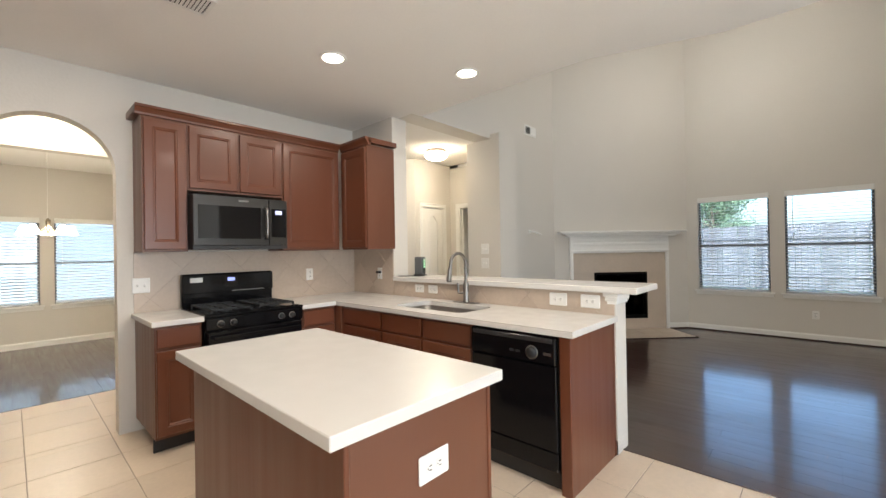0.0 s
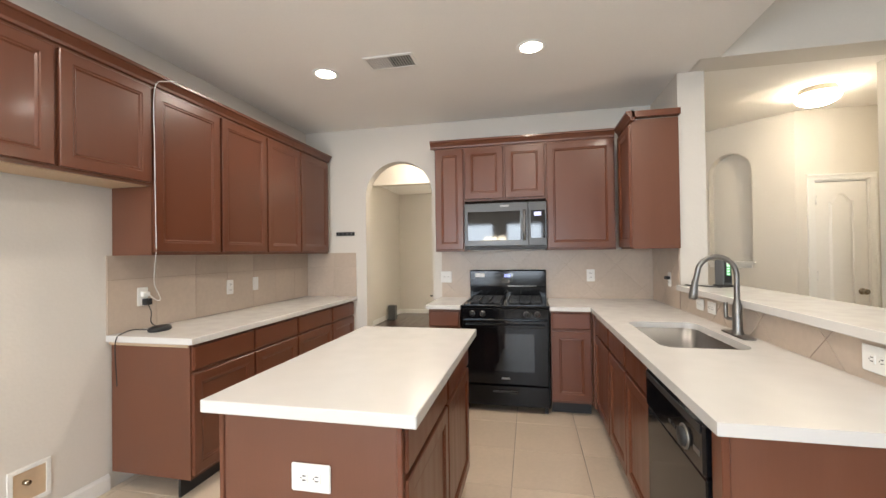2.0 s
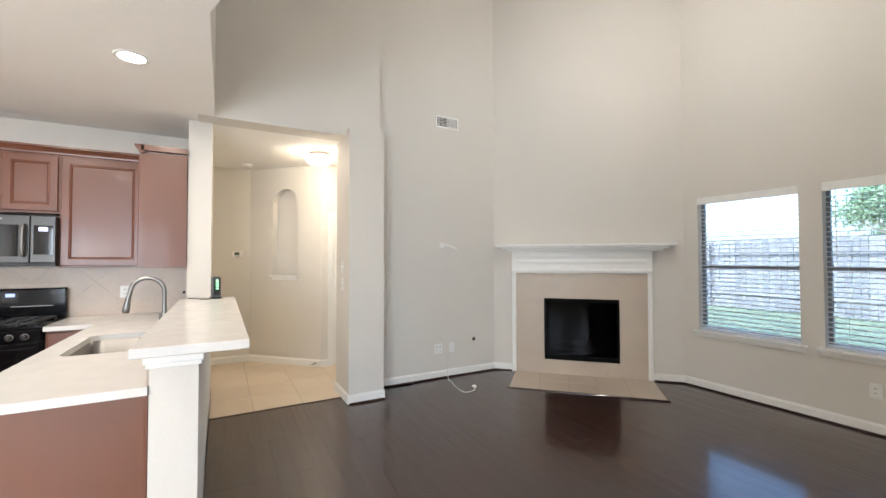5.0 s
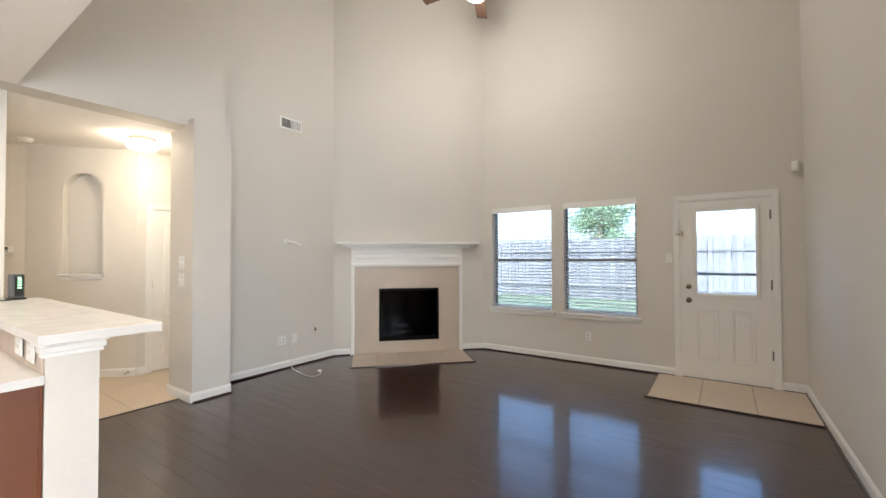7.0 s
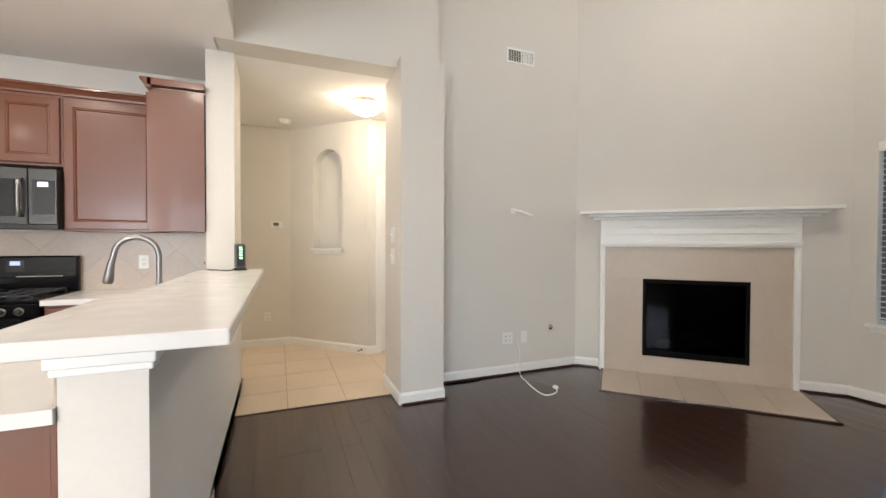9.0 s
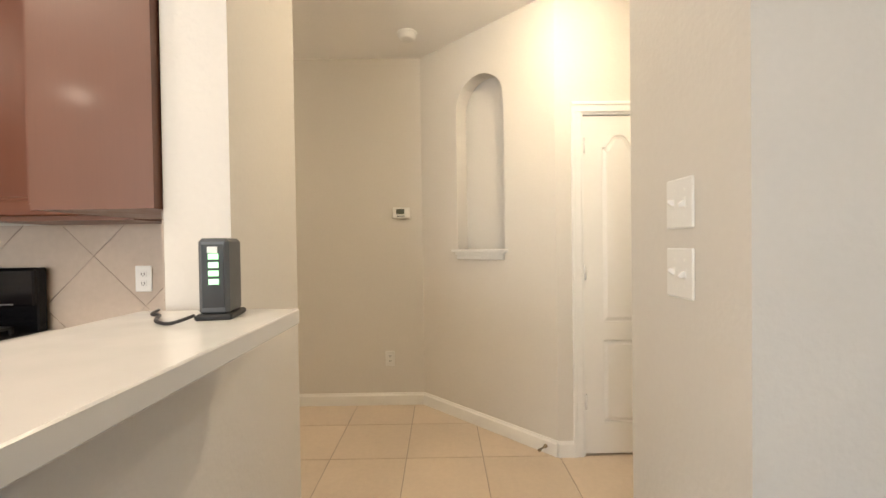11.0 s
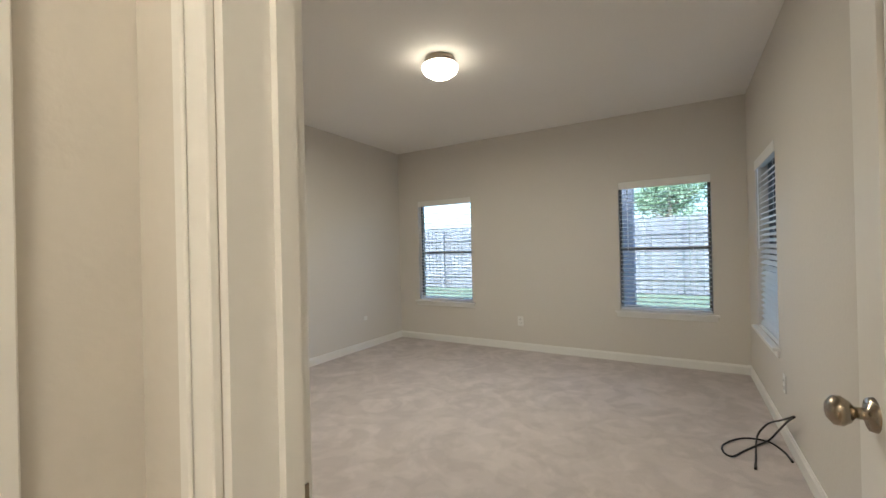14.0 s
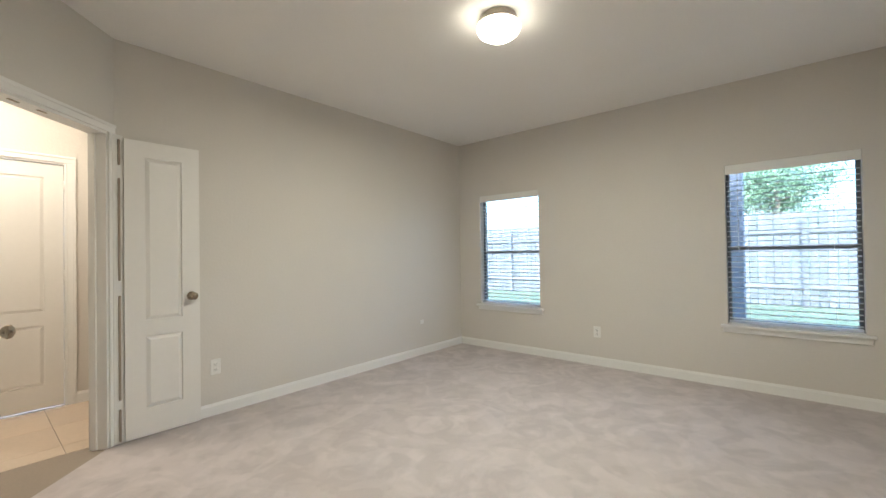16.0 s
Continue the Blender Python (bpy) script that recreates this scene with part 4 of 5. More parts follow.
def window(name, m, w, h, label, tilt=3, blind=True, blind_label="white horizontal blind with open slats in the window"):
    """A single-hung window in an opening: origin at its lower left on the room's wall face, room towards -y."""
    c = thing(name, m, label, "window", kind="structure")
    f = part("window_frame", boxes((0, 0.028, 0.085, 0.125, 0, h), (w - 0.028, w, 0.085, 0.125, 0, h), (0.028, w - 0.028, 0.085, 0.125, 0, 0.03), (0.028, w - 0.028, 0.085, 0.125, h - 0.03, h)), BRONZE, c, "dark bronze window frame")
    part("meeting_rail", boxes((0.028, w - 0.028, 0.08, 0.12, h * 0.475 - 0.018, h * 0.475 + 0.018)), BRONZE, c, "dark meeting rail")
    for z0, z1, y in ((0.03, h * 0.475 - 0.018, 0.098), (h * 0.475 + 0.018, h - 0.03, 0.11)):
        g = part("pane", boxes((0.028, w - 0.028, y, y + 0.004, z0, z1)), GLASS, c, "clear glass pane")
        g.visible_shadow = False
    part("window_sill", boxes((-0.05, w + 0.05, -0.045, 0.0, -0.028, -0.004), (0.0, w, 0.0, 0.085, -0.028, 0.003), bev=0.004), TRIM, c, "white painted sill")
    part("apron", boxes((-0.035, w + 0.035, -0.016, 0.0, -0.075, -0.028), bev=0.003), TRIM, c, "white painted apron")
    if not blind:
        return c
    b = thing("window_blind", m @ Matrix.Translation((0, 0, 0.0)), blind_label, "blind", "blinds")
    part("headrail", boxes((0.006, w - 0.006, 0.012, 0.062, h - 0.062, h - 0.002), bev=0.003), BLIND, b)
    part("valance", boxes((0.002, w - 0.002, -0.006, 0.006, h - 0.082, h - 0.002), bev=0.003), TRIM, b, "white valance board")
    n = int((h - 0.10) / 0.045)
    key = round(w, 3)
    if key not in _slats:
        bm = bmesh.new()
        rows = loops(bm, [[(x, -0.024, 0), (x, 0, 0.0035), (x, 0.024, 0), (x, 0.024, -0.0025), (x, 0, 0.001), (x, -0.024, -0.0025)] for x in (0.012, w - 0.012)])
        bm.faces.new(list(reversed(rows[0])))
        _slats[key] = finish(bm, "slat", BLIND)
    for i in range(n):
        s = new("slat", _slats[key])
        s.parent = b
        s.matrix_basis = pose(0, 0.038, 0.05 + i * 0.045, tilt, 0, 0)
    part("bottom_rail", boxes((0.010, w - 0.010, 0.014, 0.062, 0.012, 0.030), bev=0.003), BLIND, b)
    for x in (0.16, w - 0.16):
        part("ladder_cord", boxes((x - 0.0012, x + 0.0012, 0.013, 0.0145, 0.03, h - 0.06)), BLIND, b)
    part("tilt_wand", tube([(0.09, 0.005, h - 0.06), (0.09, 0.004, h - 0.4), (0.092, 0.004, h - 0.75)], 0.004, 6), BLIND, b)
    return c


gh, bh, dh = GZ[1] - GZ[0], BZ[1] - BZ[0], DZ[1] - DZ[0]
window("window_1", pose(8.355, W1[1], GZ[0], 0, 0, -90), W1[1] - W1[0], gh, "single-hung window with a white sill in the great room", tilt=4)
window("window_2", pose(8.355, W2[1], GZ[0], 0, 0, -90), W2[1] - W2[0], gh, "single-hung window with a white sill in the great room", tilt=4)
window("window_3", pose(10.14, B1[1], BZ[0], 0, 0, -90), B1[1] - B1[0], bh, "single-hung bedroom window with a white sill")
window("window_4", pose(10.14, B2[1], BZ[0], 0, 0, -90), B2[1] - B2[0], bh, "single-hung bedroom window with a white sill")
window("window_5", pose(9.66, 3.518, BZ[0], 0, 0, 180), 0.84, bh, "single-hung window in the bedroom's side wall", tilt=32)
window("window_6", pose(DW1[0], 9.0, DZ[0]), DW1[1] - DW1[0], dh, "single-hung dining room window", tilt=12)
window("window_7", pose(DW2[0], 9.0, DZ[0]), DW2[1] - DW2[0], dh, "single-hung dining room window", tilt=12)
for x0 in (0.30, 1.60):
    window("window_8", pose(x0 + 0.9, -3.6, 0.65, 0, 0, 180), 0.9, 1.45, "single-hung breakfast nook window", blind=False)


# ---- doors ----
def knob(m, parent, mat=None):
    part("knob", lathe([(0.0, 0.068), (0.016, 0.067), (0.027, 0.058), (0.028, 0.046), (0.020, 0.034), (0.011, 0.028), (0.011, 0.010), (0.030, 0.008), (0.032, 0.0)], 28), mat or NICKEL, parent, "round satin nickel knob", True, m)


def ridge(bm, outline, y, s):
    """A moulded panel on a door face at y; s is -1 or 1, the way that the face looks."""
    prof = [(0.0, 0.0), (0.005, 0.007), (0.014, 0.008), (0.022, 0.001), (0.034, 0.001), (0.052, 0.008)]
    loops(bm, [[(x, y + s * d, z) for x, _, z in outline(i)] for i, d in prof])


def interior_door(m, w, h, label, arched=True, knob_x=None, hinge_x=None, name="interior_door", knob_z=0.945, knob_sides=(-1, 1), category="door"):
    """A moulded two-panel door; the panels are sunk into both faces and rise again to a flat field."""
    c = thing(name, m, label, category)
    st, d = min(0.115, w * 0.26), 0.012
    rise = 0.075 if arched else 0.0
    top = h - 0.112 - rise
    bm = boxes((0, w, d, 0.035 - d, 0.012, h))
    prof = [(0.0, 0.0), (0.004, 0.0), (0.027, 0.0105)]
    for y0, y1, face, s in ((0.0, d, d, -1), (0.035 - d, 0.035, 0.035 - d, 1)):
        for r in ((0, st, 0.012, h), (w - st, w, 0.012, h), (st, w - st, 0.012, 0.20), (st, w - st, 0.69, 0.80), (st, w - st, top + rise + 0.004, h)):
            box(bm, r[0], r[1], y0, y1, r[2], r[3])
        arch = cathedral(st, w - st, 0.80, top, 0, rise)[2:]
        out, inn = (y0, y1) if s < 0 else (y1, y0)
        for (xa, _, za), (xb, _, zb) in zip(arch, arch[1:]):
            a0, b0, a1, b1 = (bm.verts.new((x, out, z)) for x, z in ((xa, za), (xb, zb), (xa, top + rise + 0.004), (xb, top + rise + 0.004)))
            a2, b2 = bm.verts.new((xa, inn, za)), bm.verts.new((xb, inn, zb))
            bm.faces.new((a0, b0, b1, a1))
            bm.faces.new((a0, a2, b2, b0))
        loops(bm, [[(x, face + s * (e + 0.0005), z) for x, _, z in cathedral(st + k, w - st - k, 0.80 + k, top - k, 0, rise)] for k, e in prof])
        loops(bm, [[(x, face + s * (e + 0.0005), z) for x, _, z in rect(st + k, w - st - k, 0.20 + k, 0.69 - k, 0)] for k, e in prof])
    part("leaf", bm, DOORPAINT, c)
    if knob_x is not None:
        for s in knob_sides:
            knob(pose(knob_x, 0.0 if s < 0 else 0.035, knob_z, 90 if s < 0 else -90, 0, 0), c)
    if hinge_x is not None:
        for z in (0.28, 1.05, 1.80):
            part("hinge", lathe([(0.0, 0.0), (0.007, 0.0), (0.007, 0.09), (0.0, 0.09)], 10), TRIM, c, "painted hinge barrel", True, pose(hinge_x, -0.008, z))
    return c


def casing(m, w, h, depth, both=True, name="door_casing", label="white painted moulded door casing"):
    """Trim round an opening: origin at its lower left on the wall face, the room towards -y."""
    c = thing(name, m, label, "door casing", kind="structure")
    t = 0.058
    for y0, s in ((0.0, -1), (depth, 1))[: 2 if both else 1]:
        a, b = sorted((y0, y0 + s * 0.012))
        a2, b2 = sorted((y0 + s * 0.012, y0 + s * 0.018))
        for x0, x1, e0, e1 in ((-t, 0.0, -t, -t + 0.02), (w, w + t, w + t - 0.02, w + t)):
            part("side_trim", boxes((x0, x1, a, b, 0, h), (e0, e1, a2, b2, 0, h), bev=0.002), TRIM, c)
        part("head_trim", boxes((-t, w + t, a, b, h, h + t), (-t, w + t, a2, b2, h + t - 0.02, h + t), bev=0.002), TRIM, c)
    part("jamb", boxes((0.0, 0.015, 0.0, depth, 0, h - 0.015), (w - 0.015, w, 0.0, depth, 0, h - 0.015), (0, w, 0.0, depth, h - 0.015, h), (0.015, 0.027, depth * 0.55, depth * 0.8, 0, h - 0.015), (w - 0.027, w - 0.015, depth * 0.55, depth * 0.8, 0, h - 0.015)), TRIM, c)
    return c


# hall closet
casing(pose(4.937, 4.703, 0), 0.462, 2.04, 0.12)
interior_door(pose(4.955, 4.712, 0), 0.426, 2.02, "narrow white closet door with an arched upper panel", True, 0.375, 0.002, knob_sides=(-1,))
wall("wall_closet_back", (4.6, 5.4), (5.58, 5.4), CEIL, 0.05, label="closed back of the hall closet")
# bedroom doorway in the wall that looks into the hall
ca = casing(pose(5.58, 4.52, 0, 0, 0, -90), 0.82, 2.05, 0.11)
part("strike_plate", boxes((0.0145, 0.0165, 0.072, 0.104, 0.905, 0.965)), NICKEL, ca, "dark metal strike plate")
interior_door(pose(5.645, 3.724, 0, 0, 0, 1), 0.79, 2.02, "white panelled bedroom door standing open", True, 0.72, None)
# bathroom double doorway
bx, by = BATH0
casing(pose(bx + 0.10 * 0.7071, by + 0.10 * 0.7071, 0, 0, 0, 45), 1.0, 2.055, 0.11, label="white painted casing of the bathroom doorway")
dl = interior_door(pose(6.442, 7.612, 0, 0, 0, -1), 0.45, 2.03, "narrow white panelled bathroom door standing open", False, 0.395, None, knob_sides=(-1,))
# Dark strips stand for the shade in the open gap between hinges.
for z0, z1 in ((0.02, 0.23), (0.29, 0.98), (1.08, 1.76), (1.85, 2.02)):
    part("hinge_gap", boxes((-0.031, -0.018, 0.006, 0.012, z0, z1)), GROUT, dl, "dark strip painted as the shaded gap between the hinges")
interior_door(pose(5.69, 6.985, 0, 0, 0, -77), 0.49, 2.03, "narrow white bathroom door opened toward the bedroom", False, 0.43, None, knob_sides=(1,))
solid("hinge_jamb", boxes((6.384, 6.441, 7.626, 7.655, 0.005, 2.05), bev=0.002), TRIM, "white painted hinge jamb of the bathroom doorway", "door jamb", kind="structure")
# inner bathroom door
casing(pose(5.49, 8.9, 0), 0.82, 2.04, 0.10, False)
interior_door(pose(5.51, 8.912, 0), 0.78, 2.02, "white panelled inner bathroom door, shut", False, 0.07, 0.785, knob_sides=(-1,))
catch = [solid("ball_catch", boxes((-0.03, 0.03, -0.008, 0.008, -0.004, 0.0), bev=0.002), NICKEL, "small metal ball catch in the door head", "catch", pose(bx + (0.1 + u) * 0.7071 - 0.03, by + (0.1 + u) * 0.7071 + 0.03, 2.04, 0, 0, 45)) for u in (0.42, 0.58)]

# patio door
casing(pose(8.355, -0.735, 0, 0, 0, -90), 0.855, 2.06, 0.15, False)
pdoor = thing("patio_door", pose(8.365, -0.75, 0, 0, 0, -90), "white half-glass patio door, shut", "door")
gx0, gx1, gz0, gz1 = 0.16, 0.70, 0.985, 1.92
bm = boxes((0, gx0, 0, 0.04, 0.015, 2.04), (gx1, 0.825, 0, 0.04, 0.015, 2.04), (gx0, gx1, 0, 0.04, 0.015, gz0), (gx0, gx1, 0, 0.04, gz1, 2.04))
for x0, x1 in ((0.15, 0.36), (0.48, 0.69)):
    ridge(bm, lambda i: rect(x0 + i, x1 - i, 0.22 + i, 0.80 - i, 0), 0.0, -1)
part("leaf", bm, DOORPAINT, pdoor)
part("glass_frame", boxes((gx0 - 0.035, gx0, -0.014, 0, gz0 - 0.035, gz1 + 0.035), (gx1, gx1 + 0.035, -0.014, 0, gz0 - 0.035, gz1 + 0.035), (gx0, gx1, -0.014, 0, gz0 - 0.035, gz0), (gx0, gx1, -0.014, 0, gz1, gz1 + 0.035), bev=0.004), DOORPAINT, pdoor)
part("pane", boxes((gx0, gx1, 0.018, 0.022, gz0, gz1)), GLASS, pdoor, "clear glass pane").visible_shadow = False
part("shade_rail", boxes((gx0, gx1, 0.028, 0.034, 1.19, 1.22)), BRONZE, pdoor, "dark rail behind the glass")
knob(pose(0.075, 0, 0.90, 90, 0, 0), pdoor)
part("deadbolt", lathe([(0.0, 0.03), (0.02, 0.028), (0.027, 0.012), (0.030, 0.0)], 24), NICKEL, pdoor, "satin nickel deadbolt", True, pose(0.075, 0, 1.055, 90, 0, 0))
part("door_chain", boxes((-0.06, 0.03, -0.022, -0.012, 1.655, 1.675), (0.005, 0.03, -0.02, 0.0, 1.63, 1.70), bev=0.003), NICKEL, pdoor, "metal flip latch at the door's edge")
for z in (0.3, 1.05, 1.8):
    part("hinge", lathe([(0.0, 0.0), (0.008, 0.0), (0.008, 0.1), (0.0, 0.1)], 10), STEEL, pdoor, "steel hinge barrel", True, pose(0.828, -0.006, z))
part("threshold", boxes((0.0, 0.825, -0.015, 0.10, 0.0, 0.014), bev=0.003), BRONZE, pdoor, "dark metal threshold")

# ---- skirting ----
for a, b in (((-0.28, -3.6), (-0.28, 1.96)), ((0.32, 4.17), (0.46, 4.17)), ((3.51, 3.47), (3.51, 1.25)), ((3.51, 1.25), (3.325, 1.25)), ((4.728, 3.66), (4.728, 3.125)), ((4.728, 3.125), (5.1, 3.125)), ((5.1, 3.125), (5.1, 3.473)),
             ((5.1, 3.473), (6.77, 3.473)), ((8.355, 1.90), (8.355, -0.675)), ((8.355, -1.65), (8.355, -1.85)), ((8.355, -1.85), (3.6, -1.85)), ((2.2, 5.53), (3.96, 5.53)), ((3.96, 5.53), (4.787, 4.703)), ((4.787, 4.703), (4.879, 4.703)),
             ((5.457, 4.703), (5.58, 4.703)), ((5.58, 4.703), (5.58, 4.578)), ((10.14, 7.66), (10.14, 3.518)), ((10.14, 3.518), (5.75, 3.518)), ((6.42, 7.66), (10.14, 7.66)), ((-0.77, 9.0), (3.2, 9.0)), ((-0.77, 7.3), (-0.77, 9.0)), ((-0.77, 4.3), (-0.77, 6.0)), ((3.51, 3.99), (3.51, 3.47)), ((6.368, 8.9), (6.47, 8.9)), ((6.47, 8.9), (6.47, 7.78))):
    baseboard(a, b, shoe=3.05 < a[1] < 3.5 and a[0] > 4.6 and b[0] > 4.7 or a[0] == 8.355 or (a[0] == 3.51 and a[1] == 3.47))
fw = Vector((0.70710678, -0.70710678, 0))
for u0, u1 in ((0.0, 0.235), (1.905, 2.24)):
    baseboard((FIRE0[0] + fw.x * u0, FIRE0[1] + fw.y * u0), (FIRE0[0] + fw.x * u1, FIRE0[1] + fw.y * u1), shoe=True)

# ---- fireplace ----
FM = pose(FIRE0[0], FIRE0[1], 0, 0, 0, -45)
mantel = thing("fireplace_mantel", FM, "white painted wooden fireplace mantel with a deep shelf", "mantel")
part("shelf", boxes((0.05, 2.14, -0.17, 0, 1.605, 1.637), bev=0.004), TRIM, mantel)
part("bed_moulding", boxes((0.13, 2.06, -0.12, 0, 1.575, 1.605), (0.18, 2.01, -0.085, 0, 1.545, 1.575), bev=0.006), TRIM, mantel)
part("frieze", boxes((0.245, 1.895, -0.055, 0, 1.275, 1.545), (0.30, 1.84, -0.068, -0.05, 1.465, 1.50), (0.30, 1.84, -0.068, -0.05, 1.40, 1.44), (0.245, 1.895, -0.075, -0.05, 1.295, 1.325), bev=0.003), TRIM, mantel)
for x in (0.245, 1.845):
    part("pilaster", boxes((x, x + 0.05, -0.055, 0, 0, 1.275), (x + 0.012, x + 0.038, -0.06, -0.05, 0.02, 1.26), bev=0.003), TRIM, mantel)
surround = thing("fireplace_surround", FM, "beige tile surround of the fireplace", "fireplace surround")
OU0, OU1, OZ0, OZ1 = 0.645, 1.535, 0.185, 0.955
for r in ((0.295, OU0, 0.012, OZ1), (OU1, 1.845, 0.012, OZ1), (0.295, 1.845, OZ1, 1.275), (OU0, OU1, 0.012, OZ0)):
    part("tile_panel", boxes((r[0], r[1], -0.03, 0, r[2], r[3])), HEARTH, surround)
firebox = thing("firebox", FM, "black gas firebox behind glass with ceramic logs", "firebox")
part("frame", boxes((OU0 + 0.002, OU0 + 0.03, -0.036, 0.0, OZ0, OZ1), (OU1 - 0.03, OU1 - 0.002, -0.036, 0.0, OZ0, OZ1), (OU0 + 0.03, OU1 - 0.03, -0.036, 0.0, OZ1 - 0.04, OZ1 - 0.002), (OU0 + 0.03, OU1 - 0.03, -0.036, 0.0, OZ0 + 0.002, OZ0 + 0.06)), DEEPBLACK, firebox)
part("lining", boxes((0.69, 1.57, 0.45, 0.47, 0.18, 0.97), (0.69, 0.71, 0.0, 0.45, 0.18, 0.97), (1.55, 1.57, 0.0, 0.45, 0.18, 0.97), (0.71, 1.55, 0.0, 0.45, 0.18, 0.20), (0.71, 1.55, 0.0, 0.45, 0.955, 0.97)), DEEPBLACK, firebox, "matt near-black lining")
part("pane", boxes((OU0 + 0.03, OU1 - 0.03, -0.012, -0.008, OZ0 + 0.06, OZ1 - 0.04)), SMOKED, firebox, "smoked glass front")
for i, (x, y, z, r, a) in enumerate(((0.98, 0.22, 0.26, 0.05, 8), (1.16, 0.25, 0.27, 0.045, -14), (1.10, 0.16, 0.33, 0.038, 25), (1.05, 0.30, 0.34, 0.04, -6))):
    part("log", lathe([(0, -0.2), (r * 0.8, -0.2), (r, -0.1), (r * 0.9, 0.05), (r * 0.85, 0.2), (0, 0.2)], 10), BARK, firebox, "grey-brown ceramic log", True, pose(x, y, z, 0, 90 + a * 0.3, a))
hearth = thing("hearth", FM, "flat beige tile hearth with a dark wooden edge", "hearth")
for i in range(5):
    for j in range(2):
        part("tile", boxes((0.285 + i * 0.322, 0.285 + i * 0.322 + 0.318, -0.715 + j * 0.343, -0.715 + j * 0.343 + 0.339, 0.0, 0.012), bev=0.0015), HEARTH, hearth)
part("edge_trim", boxes((0.262, 0.283, -0.74, -0.03, 0.0, 0.013), (1.895, 1.916, -0.74, -0.03, 0.0, 0.013), (0.283, 1.895, -0.74, -0.718, 0.0, 0.013), bev=0.003), DARKWOOD, hearth, "dark wooden edge strip")
part("mortar", boxes((0.283, 1.895, -0.718, -0.03, 0.0, 0.009)), GROUT, hearth)

# tiled landing at the patio door
pad = thing("door_landing", (7.38, -1.83, 0), "beige tile landing inside the patio door", "tile landing")
for i in range(3):
    for j in range(2):
        part("tile", boxes((0.01 + j * 0.475, 0.48 + j * 0.475, 0.005 + i * 0.44, 0.438 + i * 0.44, 0.0, 0.012), bev=0.0015), TILE, pad)
part("mortar", boxes((0.0, 0.97, 0.0, 1.325, 0.0, 0.009)), GROUT, pad)
part("edge_trim", boxes((-0.02, 0.0, 0.0, 1.345, 0.0, 0.014), (0.0, 0.97, 1.325, 1.345, 0.0, 0.014), bev=0.003), DARKWOOD, pad, "dark wooden edge strip")

# ---- great room fittings ----
grille("wall_vent", pose(6.06, 3.473, 3.16), 0.32, 0.15, 14, "white air return vent high on the wall")
mount = thing("wall_mount", (6.0, 3.473, 1.625), "white swivel speaker mount on the wall", "wall mount")
part("base", boxes((-0.05, 0.01, -0.014, 0, -0.028, 0.028), bev=0.003), PLASTIC, mount)
part("arm", tube([(-0.01, -0.014, 0), (0.03, -0.05, -0.004), (0.08, -0.10, -0.03), (0.12, -0.13, -0.05)], 0.015, 8), PLASTIC, mount, smooth=True)
plate(pose(5.93, 3.473, 0.36), 0.118, 0.118, "outlet", 2, "white double outlet low on the great room wall")
plate(pose(6.12, 3.473, 0.36), kind="blank", label="white blank plate low on the great room wall")
solid("cable_outlet", lathe([(0.0, 0.012), (0.018, 0.012), (0.024, 0.004), (0.026, 0.0)], 18), NICKEL, "small round metal cable outlet on the wall", "cable outlet", pose(6.448, 3.473, 0.431, 90, 0, 0), smooth=True)
cord = thing("extension_cord", (6.0, 3.35, 0), "white cord with a plug lying on the dark floor", "cord")
part("cable", tube([(0.03, 0.11, 0.33), (0.03, 0.06, 0.2), (0.0, 0.0, 0.03), (-0.02, -0.12, 0.007), (-0.07, -0.35, 0.006), (-0.07, -0.48, 0.006), (0.0, -0.50, 0.006), (0.08, -0.46, 0.006), (0.12, -0.40, 0.008)], 0.005), PLASTIC, cord, smooth=True)
part("plug", boxes((0.105, 0.145, -0.405, -0.36, 0.0, 0.026), bev=0.006), PLASTIC, cord)
plate(pose(8.355, -0.628, 1.392, 0, 0, -90), kind="switch", label="white light switch beside the patio door")
plate(pose(8.355, 0.32, 0.36, 0, 0, -90), label="white outlet under the great room windows")
sensor = thing("alarm_sensor", pose(8.345, -1.79, 2.33, 0, 0, -110), "white alarm sensor high in the corner", "sensor")
part("case", boxes((-0.03, 0.03, -0.045, 0, -0.05, 0.05), bev=0.008), PLASTIC, sensor)
part("lens", boxes((-0.022, 0.022, -0.05, -0.044, -0.03, 0.01), bev=0.003), TRIM, sensor)

fan = thing("ceiling_fan", pose(6.55, 0.95, HIGH, 0, 0, 24), "brown-bladed ceiling fan hanging from a long rod", "ceiling fan")
part("canopy", lathe([(0.07, 0.0), (0.07, -0.03), (0.03, -0.07), (0.014, -0.08)]), NICKEL, fan, smooth=True)
part("downrod", lathe([(0.014, -0.07), (0.014, -0.94)], 12), NICKEL, fan, smooth=True)
part("motor", lathe([(0.014, -0.89), (0.09, -0.93), (0.12, -0.99), (0.12, -1.07), (0.07, -1.11), (0.0, -1.11)]), NICKEL, fan, smooth=True)
for i in range(5):
    bl = part("blade", boxes((0.18, 0.66, -0.065, 0.065, -0.004, 0.004), bev=0.003), FANWOOD, fan, "brown wooden blade", m=pose(0, 0, -1.07, 0, 0, 72 * i) @ pose(0, 0, 0, 10, 0, 0))
    part("blade_iron", boxes((0.09, 0.20, -0.02, 0.02, 0.004, 0.010), bev=0.002), NICKEL, bl)
part("light_kit", lathe([(0.05, -1.11), (0.11, -1.14), (0.125, -1.19), (0.09, -1.24), (0.0, -1.255)]), LAMPGLASS, fan, "glowing frosted glass bowl", True)
lamp("fan_light", "POINT", pose(6.55, 0.95, HIGH - 1.38), 9.0, (1.0, 0.92, 0.82), 0.09)

